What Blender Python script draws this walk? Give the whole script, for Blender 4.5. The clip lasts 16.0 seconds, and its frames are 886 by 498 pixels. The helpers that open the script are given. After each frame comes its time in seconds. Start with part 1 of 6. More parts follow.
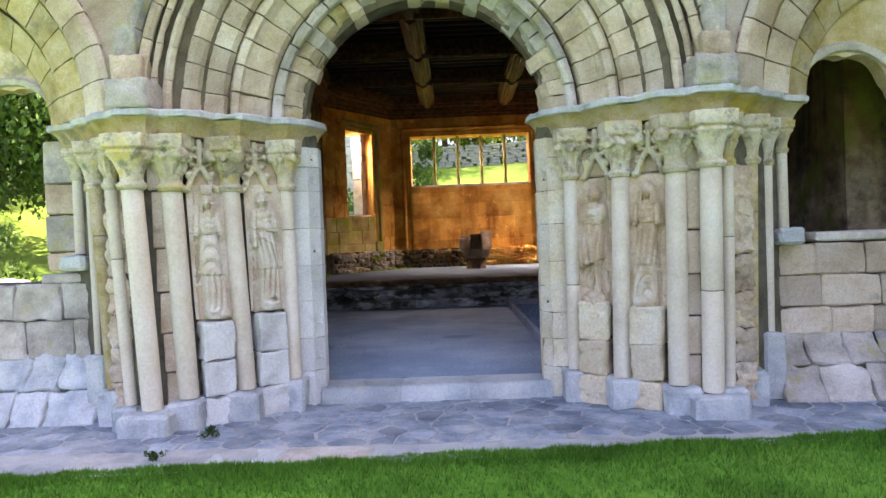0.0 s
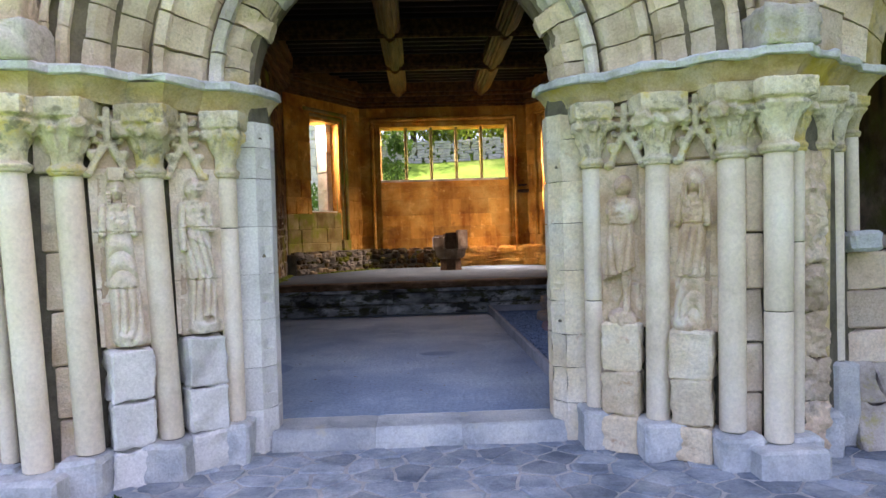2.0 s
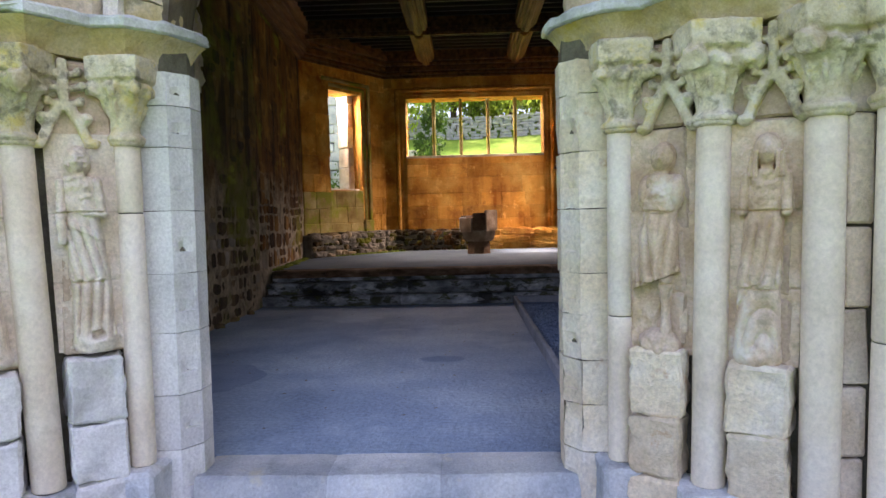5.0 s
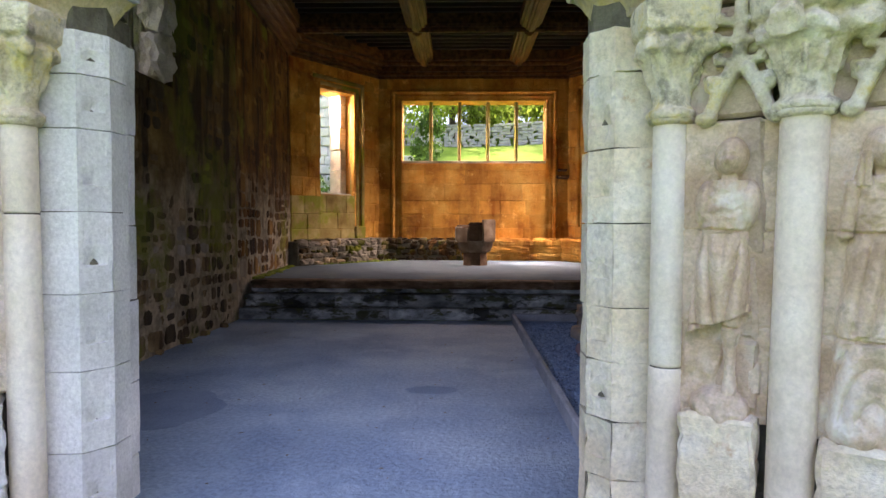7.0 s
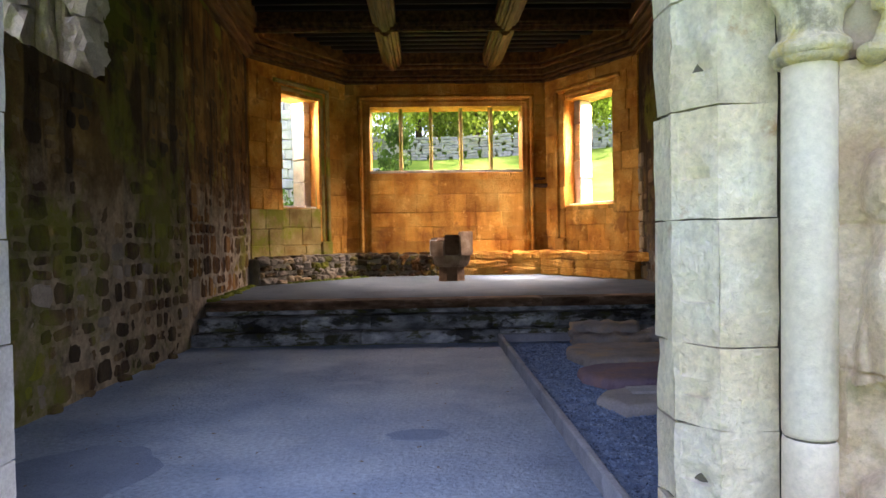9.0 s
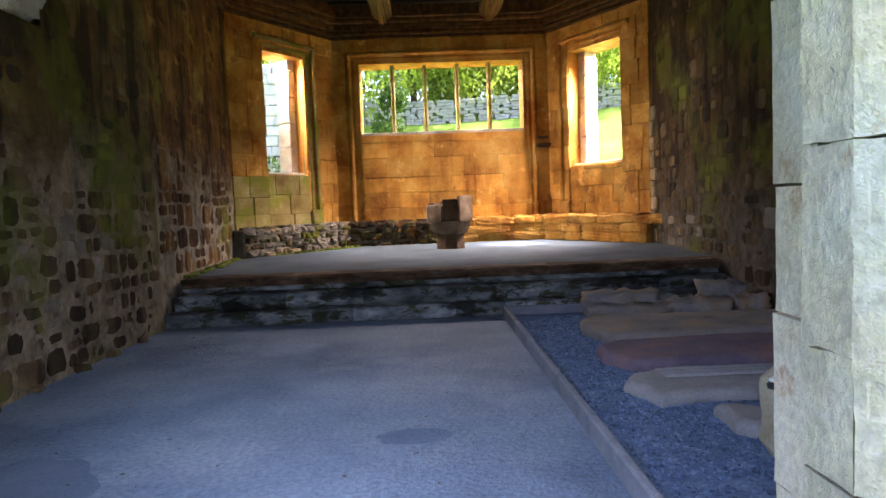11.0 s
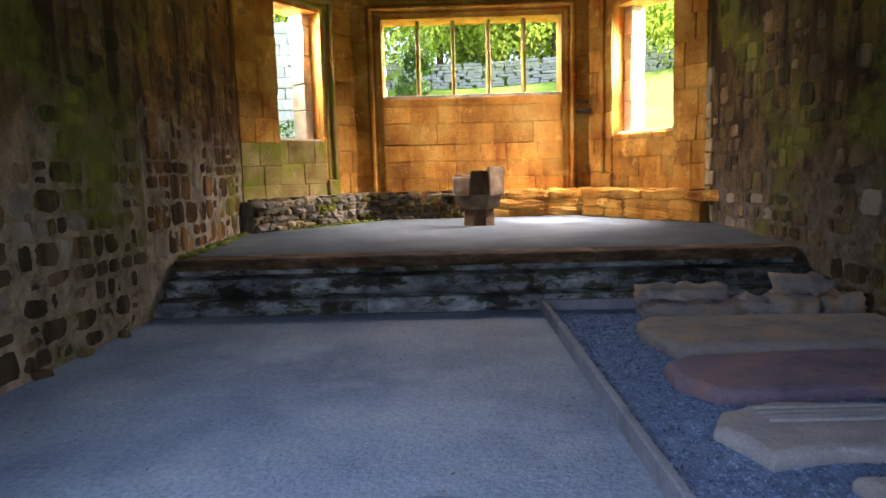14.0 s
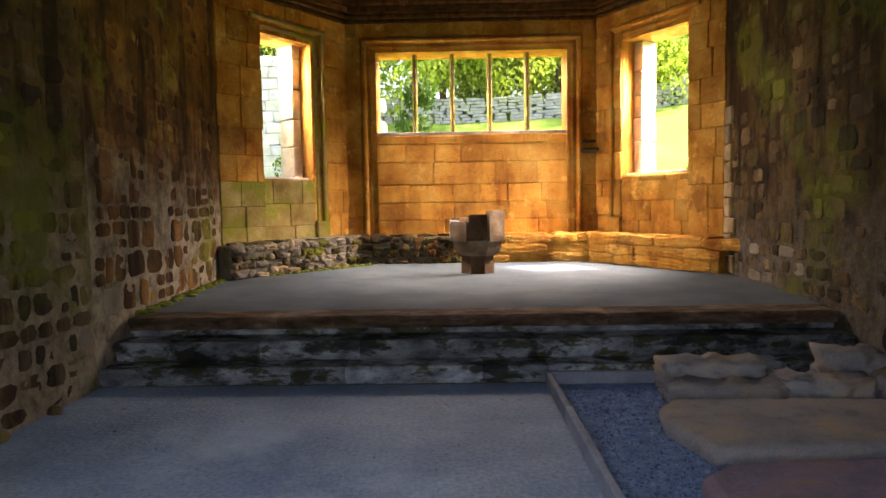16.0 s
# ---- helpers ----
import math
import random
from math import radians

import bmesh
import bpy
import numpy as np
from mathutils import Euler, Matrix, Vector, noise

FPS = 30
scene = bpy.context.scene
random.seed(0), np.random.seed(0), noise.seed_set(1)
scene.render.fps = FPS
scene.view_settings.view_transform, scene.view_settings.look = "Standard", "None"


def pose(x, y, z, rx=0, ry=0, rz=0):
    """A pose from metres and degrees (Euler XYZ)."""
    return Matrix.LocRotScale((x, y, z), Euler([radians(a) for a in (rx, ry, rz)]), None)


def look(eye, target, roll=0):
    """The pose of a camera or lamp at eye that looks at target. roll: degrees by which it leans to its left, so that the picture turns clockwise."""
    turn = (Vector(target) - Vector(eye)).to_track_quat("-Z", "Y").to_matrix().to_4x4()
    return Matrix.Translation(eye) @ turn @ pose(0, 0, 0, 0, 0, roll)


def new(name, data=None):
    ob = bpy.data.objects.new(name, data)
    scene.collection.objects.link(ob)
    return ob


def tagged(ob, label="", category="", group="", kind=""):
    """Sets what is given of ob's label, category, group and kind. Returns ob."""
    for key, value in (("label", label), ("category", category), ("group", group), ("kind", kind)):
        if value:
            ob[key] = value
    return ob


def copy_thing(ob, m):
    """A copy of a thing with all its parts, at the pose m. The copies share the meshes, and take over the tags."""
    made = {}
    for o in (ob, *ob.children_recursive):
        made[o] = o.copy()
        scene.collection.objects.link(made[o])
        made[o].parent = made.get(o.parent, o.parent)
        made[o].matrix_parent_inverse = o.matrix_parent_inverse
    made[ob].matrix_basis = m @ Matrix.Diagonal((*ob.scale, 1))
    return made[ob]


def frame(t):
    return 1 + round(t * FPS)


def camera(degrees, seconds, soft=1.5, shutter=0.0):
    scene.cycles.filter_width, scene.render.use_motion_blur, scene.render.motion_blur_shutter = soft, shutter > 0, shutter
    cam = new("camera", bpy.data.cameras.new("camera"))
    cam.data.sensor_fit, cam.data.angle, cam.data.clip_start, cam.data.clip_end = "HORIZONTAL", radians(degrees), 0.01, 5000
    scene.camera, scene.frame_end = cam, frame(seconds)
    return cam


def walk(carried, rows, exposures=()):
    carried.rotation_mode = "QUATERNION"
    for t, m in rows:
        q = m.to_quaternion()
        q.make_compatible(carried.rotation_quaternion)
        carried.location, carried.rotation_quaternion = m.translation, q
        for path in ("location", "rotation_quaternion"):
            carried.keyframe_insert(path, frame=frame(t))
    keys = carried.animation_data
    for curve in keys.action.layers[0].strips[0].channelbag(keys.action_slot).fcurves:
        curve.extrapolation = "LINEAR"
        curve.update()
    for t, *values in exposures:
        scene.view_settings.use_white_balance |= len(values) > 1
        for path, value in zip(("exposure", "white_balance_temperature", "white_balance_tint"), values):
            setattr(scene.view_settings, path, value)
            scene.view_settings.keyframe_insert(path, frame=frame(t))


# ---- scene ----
cam = camera(67.5, 16.0)
PATH = [
    (0, (0.519, -0.319, 1.303), (0.483, 1.68, 1.278), -2.1),
    (0.5, (0.493, 0.025, 1.302), (0.42, 2.024, 1.27), -0.7),
    (1, (0.471, 0.338, 1.311), (0.381, 2.336, 1.272), -2.8),
    (1.5, (0.391, 0.67, 1.339), (0.375, 2.669, 1.309), -1.7),
    (2, (0.357, 0.965, 1.347), (0.422, 2.963, 1.311), -1.7),
    (2.5, (0.427, 1.26, 1.346), (0.461, 3.26, 1.358), -0.5),
    (3, (0.52, 1.523, 1.321), (0.489, 3.521, 1.228), -3.2),
    (3.5, (0.621, 1.726, 1.359), (0.533, 3.722, 1.265), -2.7),
    (4, (0.682, 1.801, 1.368), (0.591, 3.796, 1.261), -2.0),
    (4.5, (0.78, 1.983, 1.384), (0.701, 3.979, 1.281), -1.6),
    (7, (0.77, 3.021, 1.416), (0.714, 5.019, 1.34), 0.2),
    (7.5, (0.779, 3.271, 1.401), (0.716, 5.27, 1.374), 1.0),
    (8, (0.729, 3.482, 1.387), (0.639, 5.479, 1.344), 1.1),
    (8.5, (0.637, 3.741, 1.401), (0.638, 5.741, 1.389), -0.2),
    (9, (0.614, 3.963, 1.38), (0.657, 5.962, 1.348), -0.9),
    (11.5, (0.669, 5.085, 1.342), (0.71, 7.08, 1.203), -2.3),
    (12, (0.779, 5.364, 1.367), (0.793, 7.356, 1.192), -2.1),
    (12.5, (0.817, 5.462, 1.389), (0.765, 7.436, 1.071), -3.1),
    (13, (0.81, 5.602, 1.353), (0.699, 7.571, 1.022), -1.9),
    (13.5, (0.706, 5.742, 1.386), (0.584, 7.707, 1.034), -2.9),
    (14, (0.615, 5.925, 1.439), (0.584, 7.912, 1.209), -1.5),
    (14.5, (0.632, 6.143, 1.468), (0.665, 8.129, 1.23), -3.0),
    (15, (0.76, 6.515, 1.513), (0.806, 8.501, 1.283), 0.2),
    (15.5, (0.785, 6.703, 1.592), (0.744, 8.693, 1.392), -2.4),
    (16, (0.719, 6.829, 1.595), (0.682, 8.824, 1.463), -0.9),
]
# seconds, stops, kelvin, tint
EXPO = [(0, 1.93, 6750, 34), (4.5, 1.89, 6750, 34), (7, 2.12, 6750, 34), (9, 2.34, 6750, 33), (11.5, 2.60, 6000, 28), (12.6, 2.64, 5500, 26), (13.4, 2.64, 5800, 26), (14.1, 2.68, 6500, 27), (15, 2.70, 6800, 27), (16, 2.66, 7200, 28)]
walk(cam, [(t, look(eye, target, roll)) for t, eye, target, roll in PATH], EXPO)

# ---- world and sun ----
SUN_TO = Vector((1.0, 0.18, 1.3)).normalized()
world = bpy.data.worlds.new("sky")
scene.world = world
world.use_nodes = True
wn = world.node_tree.nodes
sky = wn.new("ShaderNodeTexSky")
sky.sky_type, sky.sun_disc = "NISHITA", False
sky.sun_elevation = math.asin(SUN_TO.z)
sky.sun_rotation = math.atan2(SUN_TO.x, SUN_TO.y)
sky.dust_density, sky.ozone_density = 2.5, 0.6
world.node_tree.links.new(sky.outputs[0], wn["Background"].inputs[0])
wn["Background"].inputs[1].default_value = 0.15
sun = new("sun", bpy.data.lights.new("sun", "SUN"))
sun.data.energy, sun.data.angle, sun.data.color = 5.0, radians(0.6), (1.0, 0.93, 0.82)
sun.matrix_world = look(SUN_TO * 60, (0, 0, 0))



def window_lamp(name, at, target, w, h, watts, colour, spread):
    """The sky's light in an opening; it shines inwards only."""
    lamp = new(name, bpy.data.lights.new(name, "AREA"))
    lamp.data.shape, lamp.data.size, lamp.data.size_y = "RECTANGLE", w, h
    lamp.data.energy, lamp.data.color, lamp.data.spread = watts, colour, radians(spread)
    lamp.matrix_world = look(at, target)


COOL, WARM = (0.78, 0.88, 1.0), (1.0, 0.89, 0.72)
window_lamp("door_daylight", (0.29, 6.30, 1.45), (0.29, 8.6, 0.2), 1.9, 2.4, 5.0, COOL, 115)
window_lamp("side_daylight", (-3.2, 9.0, 4.3), (-1.2, 9.3, 0.0), 2.4, 1.0, 2.4, COOL, 70)
window_lamp("bay_daylight", (3.95, 6.45, 1.8), (-2.5, 10.0, 1.0), 0.8, 1.1, 1.0, COOL, 80)
window_lamp("apse_daylight", (1.05, 19.75, 4.45), (1.05, 18.0, 1.2), 3.3, 0.9, 60, WARM, 115)
window_lamp("apse_north_daylight", (-2.35, 18.35, 4.3), (1.4, 18.6, 1.4), 1.0, 0.7, 62, WARM, 95)
window_lamp("apse_south_daylight", (4.45, 18.35, 4.3), (1.9, 18.4, 0.9), 1.1, 0.7, 106, WARM, 84)

# ---- materials ----
def mat(name, cols, scale=3.0, rough=0.9, bump=0.35, fine=60.0, spots=None, spot_scale=1.2, spot_cut=0.58, spot_soft=0.1,
        rand=0.16, stretch=(1, 1, 1), bump_dist=0.02, spots2=None, metal=0.0, streak=None, grain_mix=0.6, island=0.0, band=None, streak_stops=(0.5, 0.72), pits=0.0):
    """Stone-like surface: broad tone, fine grain, optional lichen or stain patches, brightness that differs piece by piece."""
    m = bpy.data.materials.new(name)
    m.use_nodes = True
    nt = m.node_tree
    n, l = nt.nodes, nt.links
    b = n["Principled BSDF"]
    b.inputs["Roughness"].default_value, b.inputs["Metallic"].default_value = rough, metal
    b.inputs["Specular IOR Level"].default_value = 0.25
    geo, info = n.new("ShaderNodeNewGeometry"), n.new("ShaderNodeObjectInfo")
    mp = n.new("ShaderNodeMapping")
    mp.inputs["Scale"].default_value = stretch
    l.new(geo.outputs["Position"], mp.inputs[0])

    def tex(s, detail=5, rough_=0.6):
        t = n.new("ShaderNodeTexNoise")
        t.inputs["Scale"].default_value, t.inputs["Detail"].default_value, t.inputs["Roughness"].default_value = s, detail, rough_
        l.new(mp.outputs[0], t.inputs["Vector"])
        return t.outputs["Fac"]

    def ramp(fac, stops):
        r = n.new("ShaderNodeValToRGB")
        while len(r.color_ramp.elements) < len(stops):
            r.color_ramp.elements.new(0.5)
        for e, (p, c) in zip(r.color_ramp.elements, stops):
            e.position, e.color = p, (*c, 1)
        l.new(fac, r.inputs[0])
        return r.outputs[0]

    def mix(kind, fac, a, c):
        x = n.new("ShaderNodeMix")
        x.data_type, x.blend_type = "RGBA", kind
        if isinstance(fac, float):
            x.inputs[0].default_value = fac
        else:
            l.new(fac, x.inputs[0])
        for s, v in ((6, a), (7, c)):
            if isinstance(v, tuple):
                x.inputs[s].default_value = (*v, 1)
            else:
                l.new(v, x.inputs[s])
        return x.outputs[2]

    k = len(cols)
    col = ramp(tex(scale), [(0.32 + 0.36 * i / max(1, k - 1), c) for i, c in enumerate(cols)])
    grain = tex(fine, 3, 0.7)
    col = mix("MULTIPLY", grain_mix, col, ramp(grain, [(0.3, (0.55, 0.55, 0.55)), (0.7, (1, 1, 1))]))
    worn_ = None
    if pits:
        # small hollows and flakes lost from the face
        worn_ = ramp(tex(13.0, 9, 0.78), [(0.36, (0, 0, 0)), (0.47, (1, 1, 1))])
        col = mix("MULTIPLY", pits, col, ramp(worn_, [(0.0, (0.74, 0.71, 0.66)), (1.0, (1, 1, 1))]))
        col = mix("MULTIPLY", pits, col, ramp(tex(5.0, 8, 0.72), [(0.34, (0.82, 0.79, 0.74)), (0.44, (1, 1, 1)), (0.62, (1, 1, 1)), (0.70, (0.92, 0.92, 0.92))]))
    if streak:
        st = n.new("ShaderNodeMapping")
        st.inputs["Scale"].default_value = (3.0, 3.0, 0.35)
        l.new(geo.outputs["Position"], st.inputs[0])
        t = n.new("ShaderNodeTexNoise")
        t.inputs["Scale"].default_value, t.inputs["Detail"].default_value = 1.4, 6
        l.new(st.outputs[0], t.inputs["Vector"])
        col = mix("MIX", ramp(t.outputs["Fac"], [(streak_stops[0], (0, 0, 0)), (streak_stops[1], (0.8, 0.8, 0.8))]), col, streak)
    if band:
        # lime mortar left on the wall up to a ragged height
        sx, hm = n.new("ShaderNodeSeparateXYZ"), n.new("ShaderNodeMath")
        hm.operation = "MULTIPLY_ADD"
        hm.inputs[1].default_value = -2.2
        l.new(geo.outputs["Position"], sx.inputs[0])
        l.new(tex(1.6, 7, 0.7), hm.inputs[0])
        l.new(sx.outputs["Z"], hm.inputs[2])
        sc = n.new("ShaderNodeMapRange")
        sc.inputs[1].default_value, sc.inputs[2].default_value = band[1] - 1.5, band[1] - 0.7
        l.new(hm.outputs[0], sc.inputs[0])
        low = ramp(tex(5.0, 7, 0.7), [(0.36, tuple(0.35 * c for c in band[0])), (0.52, band[0]), (0.66, tuple(1.5 * c for c in band[0]))])
        col = mix("MIX", ramp(sc.outputs[0], [(0, (0.85, 0.85, 0.85)), (1, (0, 0, 0))]), col, low)
    for i, sp in enumerate((spots, spots2)):
        if sp:
            f = ramp(tex(spot_scale * (1 + 1.7 * i), 8, 0.68), [(spot_cut, (0, 0, 0)), (spot_cut + spot_soft, (0.85, 0.85, 0.85))])
            col = mix("MIX", f, col, sp)
    mr = n.new("ShaderNodeMapRange")
    mr.inputs[3].default_value, mr.inputs[4].default_value = 1 - rand, 1 + rand
    l.new(info.outputs["Random"], mr.inputs[0])
    cb = n.new("ShaderNodeCombineColor")
    for s in range(3):
        l.new(mr.outputs[0], cb.inputs[s])
    col = mix("MULTIPLY", 1.0, col, cb.outputs[0])
    if island:
        mi, ci = n.new("ShaderNodeMapRange"), n.new("ShaderNodeCombineColor")
        mi.inputs[3].default_value, mi.inputs[4].default_value = 1 - island, 1 + island
        l.new(geo.outputs["Random Per Island"], mi.inputs[0])
        for s in range(3):
            l.new(mi.outputs[0], ci.inputs[s])
        col = mix("MULTIPLY", 1.0, col, ci.outputs[0])
    l.new(col, b.inputs["Base Color"])
    ad = n.new("ShaderNodeMath")
    ad.operation = "MULTIPLY_ADD"
    ad.inputs[1].default_value = 2.0
    l.new(tex(fine * 0.17, 6, 0.7), ad.inputs[0])
    l.new(grain, ad.inputs[2])
    if worn_:
        hollow = n.new("ShaderNodeMath")
        hollow.operation = "MULTIPLY_ADD"
        hollow.inputs[1].default_value = 0.7 * pits
        l.new(worn_, hollow.inputs[0])
        l.new(ad.outputs[0], hollow.inputs[2])
        ad = hollow
    bp = n.new("ShaderNodeBump")
    bp.inputs["Strength"].default_value, bp.inputs["Distance"].default_value = bump, bump_dist
    l.new(ad.outputs[0], bp.inputs["Height"])
    l.new(bp.outputs[0], b.inputs["Normal"])
    return m


M_LIME = mat("pale limestone", [(0.52, 0.39, 0.27), (0.77, 0.62, 0.47), (0.90, 0.80, 0.68)], 2.2, spots=(0.60, 0.45, 0.24), spot_cut=0.61, spots2=(0.34, 0.30, 0.25), bump=0.6, rand=0.2, pits=0.35)
M_LIMEGREY = mat("weathered limestone", [(0.40, 0.36, 0.31), (0.65, 0.59, 0.52), (0.82, 0.76, 0.70)], 3.0, spots=(0.23, 0.24, 0.25), spot_cut=0.57, spots2=(0.48, 0.43, 0.17), bump=0.6, rand=0.2, pits=0.4)
M_LICHEN = mat("lichened limestone", [(0.56, 0.42, 0.16), (0.70, 0.56, 0.31), (0.82, 0.70, 0.52)], 5.0, spots=(0.62, 0.46, 0.07), spot_cut=0.55, spots2=(0.30, 0.27, 0.20), bump=0.6, pits=0.35)
# north jamb stones: the stronger light on that side is put into the tone
M_JAMB = mat("jamb stone lit pale and cool", [(0.64, 0.64, 0.62), (0.80, 0.80, 0.77), (0.88, 0.87, 0.84)], 2.5, spots=(0.46, 0.46, 0.44), spot_cut=0.62, bump=0.35, rand=0.1, pits=0.2)
M_CAP = mat("carved capital stone", [(0.56, 0.46, 0.26), (0.80, 0.71, 0.53), (0.90, 0.86, 0.76)], 6.0, spots=(0.68, 0.52, 0.13), spot_scale=3.0, spot_cut=0.53, spots2=(0.27, 0.24, 0.18), bump=0.6, pits=0.3)
M_ROSE = mat("rosy sandstone", [(0.57, 0.42, 0.30), (0.72, 0.57, 0.43)], 2.5, spots=(0.58, 0.54, 0.44), spot_cut=0.55, bump=0.5, pits=0.3)
M_SHAFT = mat("smooth shaft stone", [(0.69, 0.59, 0.46), (0.82, 0.72, 0.58), (0.87, 0.80, 0.69)], 1.5, fine=45, bump=0.25, grain_mix=0.40, spots=(0.54, 0.47, 0.34), spot_cut=0.60, rand=0.10, pits=0.25)
M_PLINTH = mat("blue grey plinth stone", [(0.46, 0.51, 0.54), (0.67, 0.71, 0.72), (0.82, 0.83, 0.81)], 4.0, spots=(0.84, 0.82, 0.75), spot_cut=0.6, spots2=(0.38, 0.40, 0.41), bump=0.6, pits=0.45)
M_MORTAR = mat("dirty mortar", [(0.10, 0.09, 0.065), (0.22, 0.20, 0.15)], 6.0, bump=0.6, rand=0.0)
M_ARCHMORTAR = mat("weathered lime mortar", [(0.13, 0.105, 0.072), (0.25, 0.205, 0.145)], 6.0, bump=0.6, rand=0.0)
M_FLAG = mat("grey flagstone", [(0.22, 0.275, 0.34), (0.40, 0.465, 0.53), (0.59, 0.64, 0.67)], 3.5, spots=(0.60, 0.61, 0.58), spot_cut=0.60, spots2=(0.18, 0.19, 0.22), bump=0.8, rand=0.25, pits=0.4)
M_PAVEMORTAR = mat("pale paving mortar", [(0.40, 0.41, 0.42), (0.56, 0.57, 0.56), (0.68, 0.67, 0.64)], 4.0, bump=0.6, rand=0.0)
M_THRESH = mat("worn threshold stone", [(0.42, 0.47, 0.50), (0.62, 0.66, 0.66), (0.77, 0.79, 0.74)], 2.5, spots=(0.38, 0.41, 0.46), spot_cut=0.58, spots2=(0.66, 0.62, 0.46), bump=0.6, rand=0.15, pits=0.45)
M_FIGURE = mat("tan carved stone", [(0.56, 0.39, 0.25), (0.73, 0.55, 0.38), (0.85, 0.71, 0.55)], 4.0, spots=(0.80, 0.75, 0.64), spot_scale=2.4, spot_cut=0.56, spots2=(0.40, 0.33, 0.22), bump=0.45, rand=0.05, pits=0.3)
# lighter copy of the figure stone, stands for the brighter north side
M_FIGURELIT = mat("carved stone lit paler", [(0.68, 0.54, 0.41), (0.84, 0.72, 0.58), (0.90, 0.83, 0.73)], 4.0, spots=(0.50, 0.44, 0.34), spot_scale=2.4, spot_cut=0.60, bump=0.45, rand=0.05, pits=0.3)
M_JAMBWARM = mat("cream jamb stone", [(0.76, 0.60, 0.40), (0.89, 0.77, 0.57), (0.93, 0.87, 0.74)], 2.2, fine=45, spots=(0.80, 0.76, 0.66), spot_scale=1.6, spot_cut=0.61, spots2=(0.50, 0.25, 0.10), bump=0.6, rand=0.12, pits=0.3)
M_CONC = mat("exposed aggregate concrete", [(0.155, 0.235, 0.36), (0.235, 0.335, 0.47), (0.33, 0.44, 0.56)], 0.8, fine=30, rough=0.66, bump=1.0, grain_mix=1.0, rand=0.0, spots=(0.31, 0.41, 0.53), spot_scale=0.6, spot_cut=0.55, spot_soft=0.16)
M_GRAVEL = mat("blue grey gravel", [(0.125, 0.205, 0.36), (0.17, 0.265, 0.43), (0.225, 0.33, 0.49)], 9.0, fine=90, bump=0.8, bump_dist=0.02, rand=0.0, island=0.55)
M_KERB = mat("concrete kerb", [(0.21, 0.24, 0.29), (0.31, 0.34, 0.39)], 5.0, bump=0.4)
M_APSE = mat("orange sandstone", [(0.38, 0.13, 0.015), (0.68, 0.31, 0.045), (0.86, 0.50, 0.12)], 1.6, bump=0.7, spots=(0.30, 0.12, 0.025), spot_scale=1.5, spot_cut=0.57, spots2=(0.85, 0.50, 0.13), streak=(0.70, 0.36, 0.07), rand=0.22, bump_dist=0.03, pits=0.6)
M_MOSSY = mat("mossy sandstone", [(0.28, 0.18, 0.055), (0.42, 0.31, 0.10), (0.54, 0.43, 0.18)], 2.4, bump=0.6, spots=(0.25, 0.27, 0.020), spot_scale=1.7, spot_cut=0.49, rand=0.2, pits=0.6)
STAIN = dict(spots=(0.120, 0.135, 0.009), spot_scale=0.7, spot_cut=0.50, streak=(0.016, 0.006, 0.002), streak_stops=(0.49, 0.60))
M_RUBWALL = mat("dark stained wall mortar", [(0.048, 0.025, 0.007), (0.16, 0.095, 0.025), (0.32, 0.22, 0.07)], 1.6, bump=0.8, bump_dist=0.025, band=((0.30, 0.245, 0.165), 1.8), **STAIN)
M_RUBREAR = mat("orange brown limewashed wall", [(0.055, 0.020, 0.004), (0.18, 0.075, 0.013), (0.34, 0.175, 0.04)], 1.6, bump=0.8, spots=(0.20, 0.19, 0.015), spot_scale=0.9, spot_cut=0.58, streak=(0.022, 0.008, 0.002), streak_stops=(0.47, 0.62), bump_dist=0.025, band=((0.34, 0.29, 0.21), 1.9))
# same stained mortar for the south faces, their weaker light darkened into it
M_RUBSOUTH = mat("shade-darkened stained wall mortar", [(0.024, 0.010, 0.003), (0.090, 0.050, 0.012), (0.22, 0.14, 0.035)], 1.6, bump=0.8, bump_dist=0.025, band=((0.12, 0.105, 0.085), 1.4), **STAIN)
M_RUBBLE = mat("rubble stone", [(0.044, 0.030, 0.015), (0.115, 0.078, 0.037), (0.22, 0.16, 0.08)], 1.8, bump=0.8, rand=0.65, **STAIN)
M_RUBREARSTONE = mat("warm rubble stone", [(0.060, 0.025, 0.006), (0.16, 0.073, 0.018), (0.30, 0.17, 0.05)], 1.8, bump=0.8, spots=(0.16, 0.15, 0.015), spot_scale=0.9, spot_cut=0.56, streak=(0.022, 0.008, 0.002), streak_stops=(0.47, 0.62), rand=0.5)
M_RUBMID = mat("brown rubble stone", [(0.045, 0.028, 0.012), (0.105, 0.070, 0.030), (0.19, 0.135, 0.065)], 2.2, bump=0.8, rand=0.45, **STAIN)
M_RUBPALE = mat("limewashed rubble", [(0.20, 0.17, 0.13), (0.34, 0.30, 0.24)], 4.0, bump=0.7, spots=(0.10, 0.08, 0.05), spot_cut=0.55, rand=0.3)
M_QUOIN = mat("buff quoin stone", [(0.20, 0.13, 0.06), (0.36, 0.27, 0.15), (0.48, 0.39, 0.26)], 2.5, bump=0.6, spots=(0.16, 0.10, 0.04), spot_cut=0.6, rand=0.25, pits=0.6)
M_STEP = mat("worn dark step stone", [(0.09, 0.105, 0.11), (0.24, 0.28, 0.30), (0.46, 0.51, 0.52)], 4.5, bump=1.0, spots=(0.010, 0.010, 0.005), spot_scale=1.5, spot_cut=0.52, spot_soft=0.05, spots2=(0.045, 0.050, 0.010), stretch=(0.8, 1, 1.6), rand=0.4)
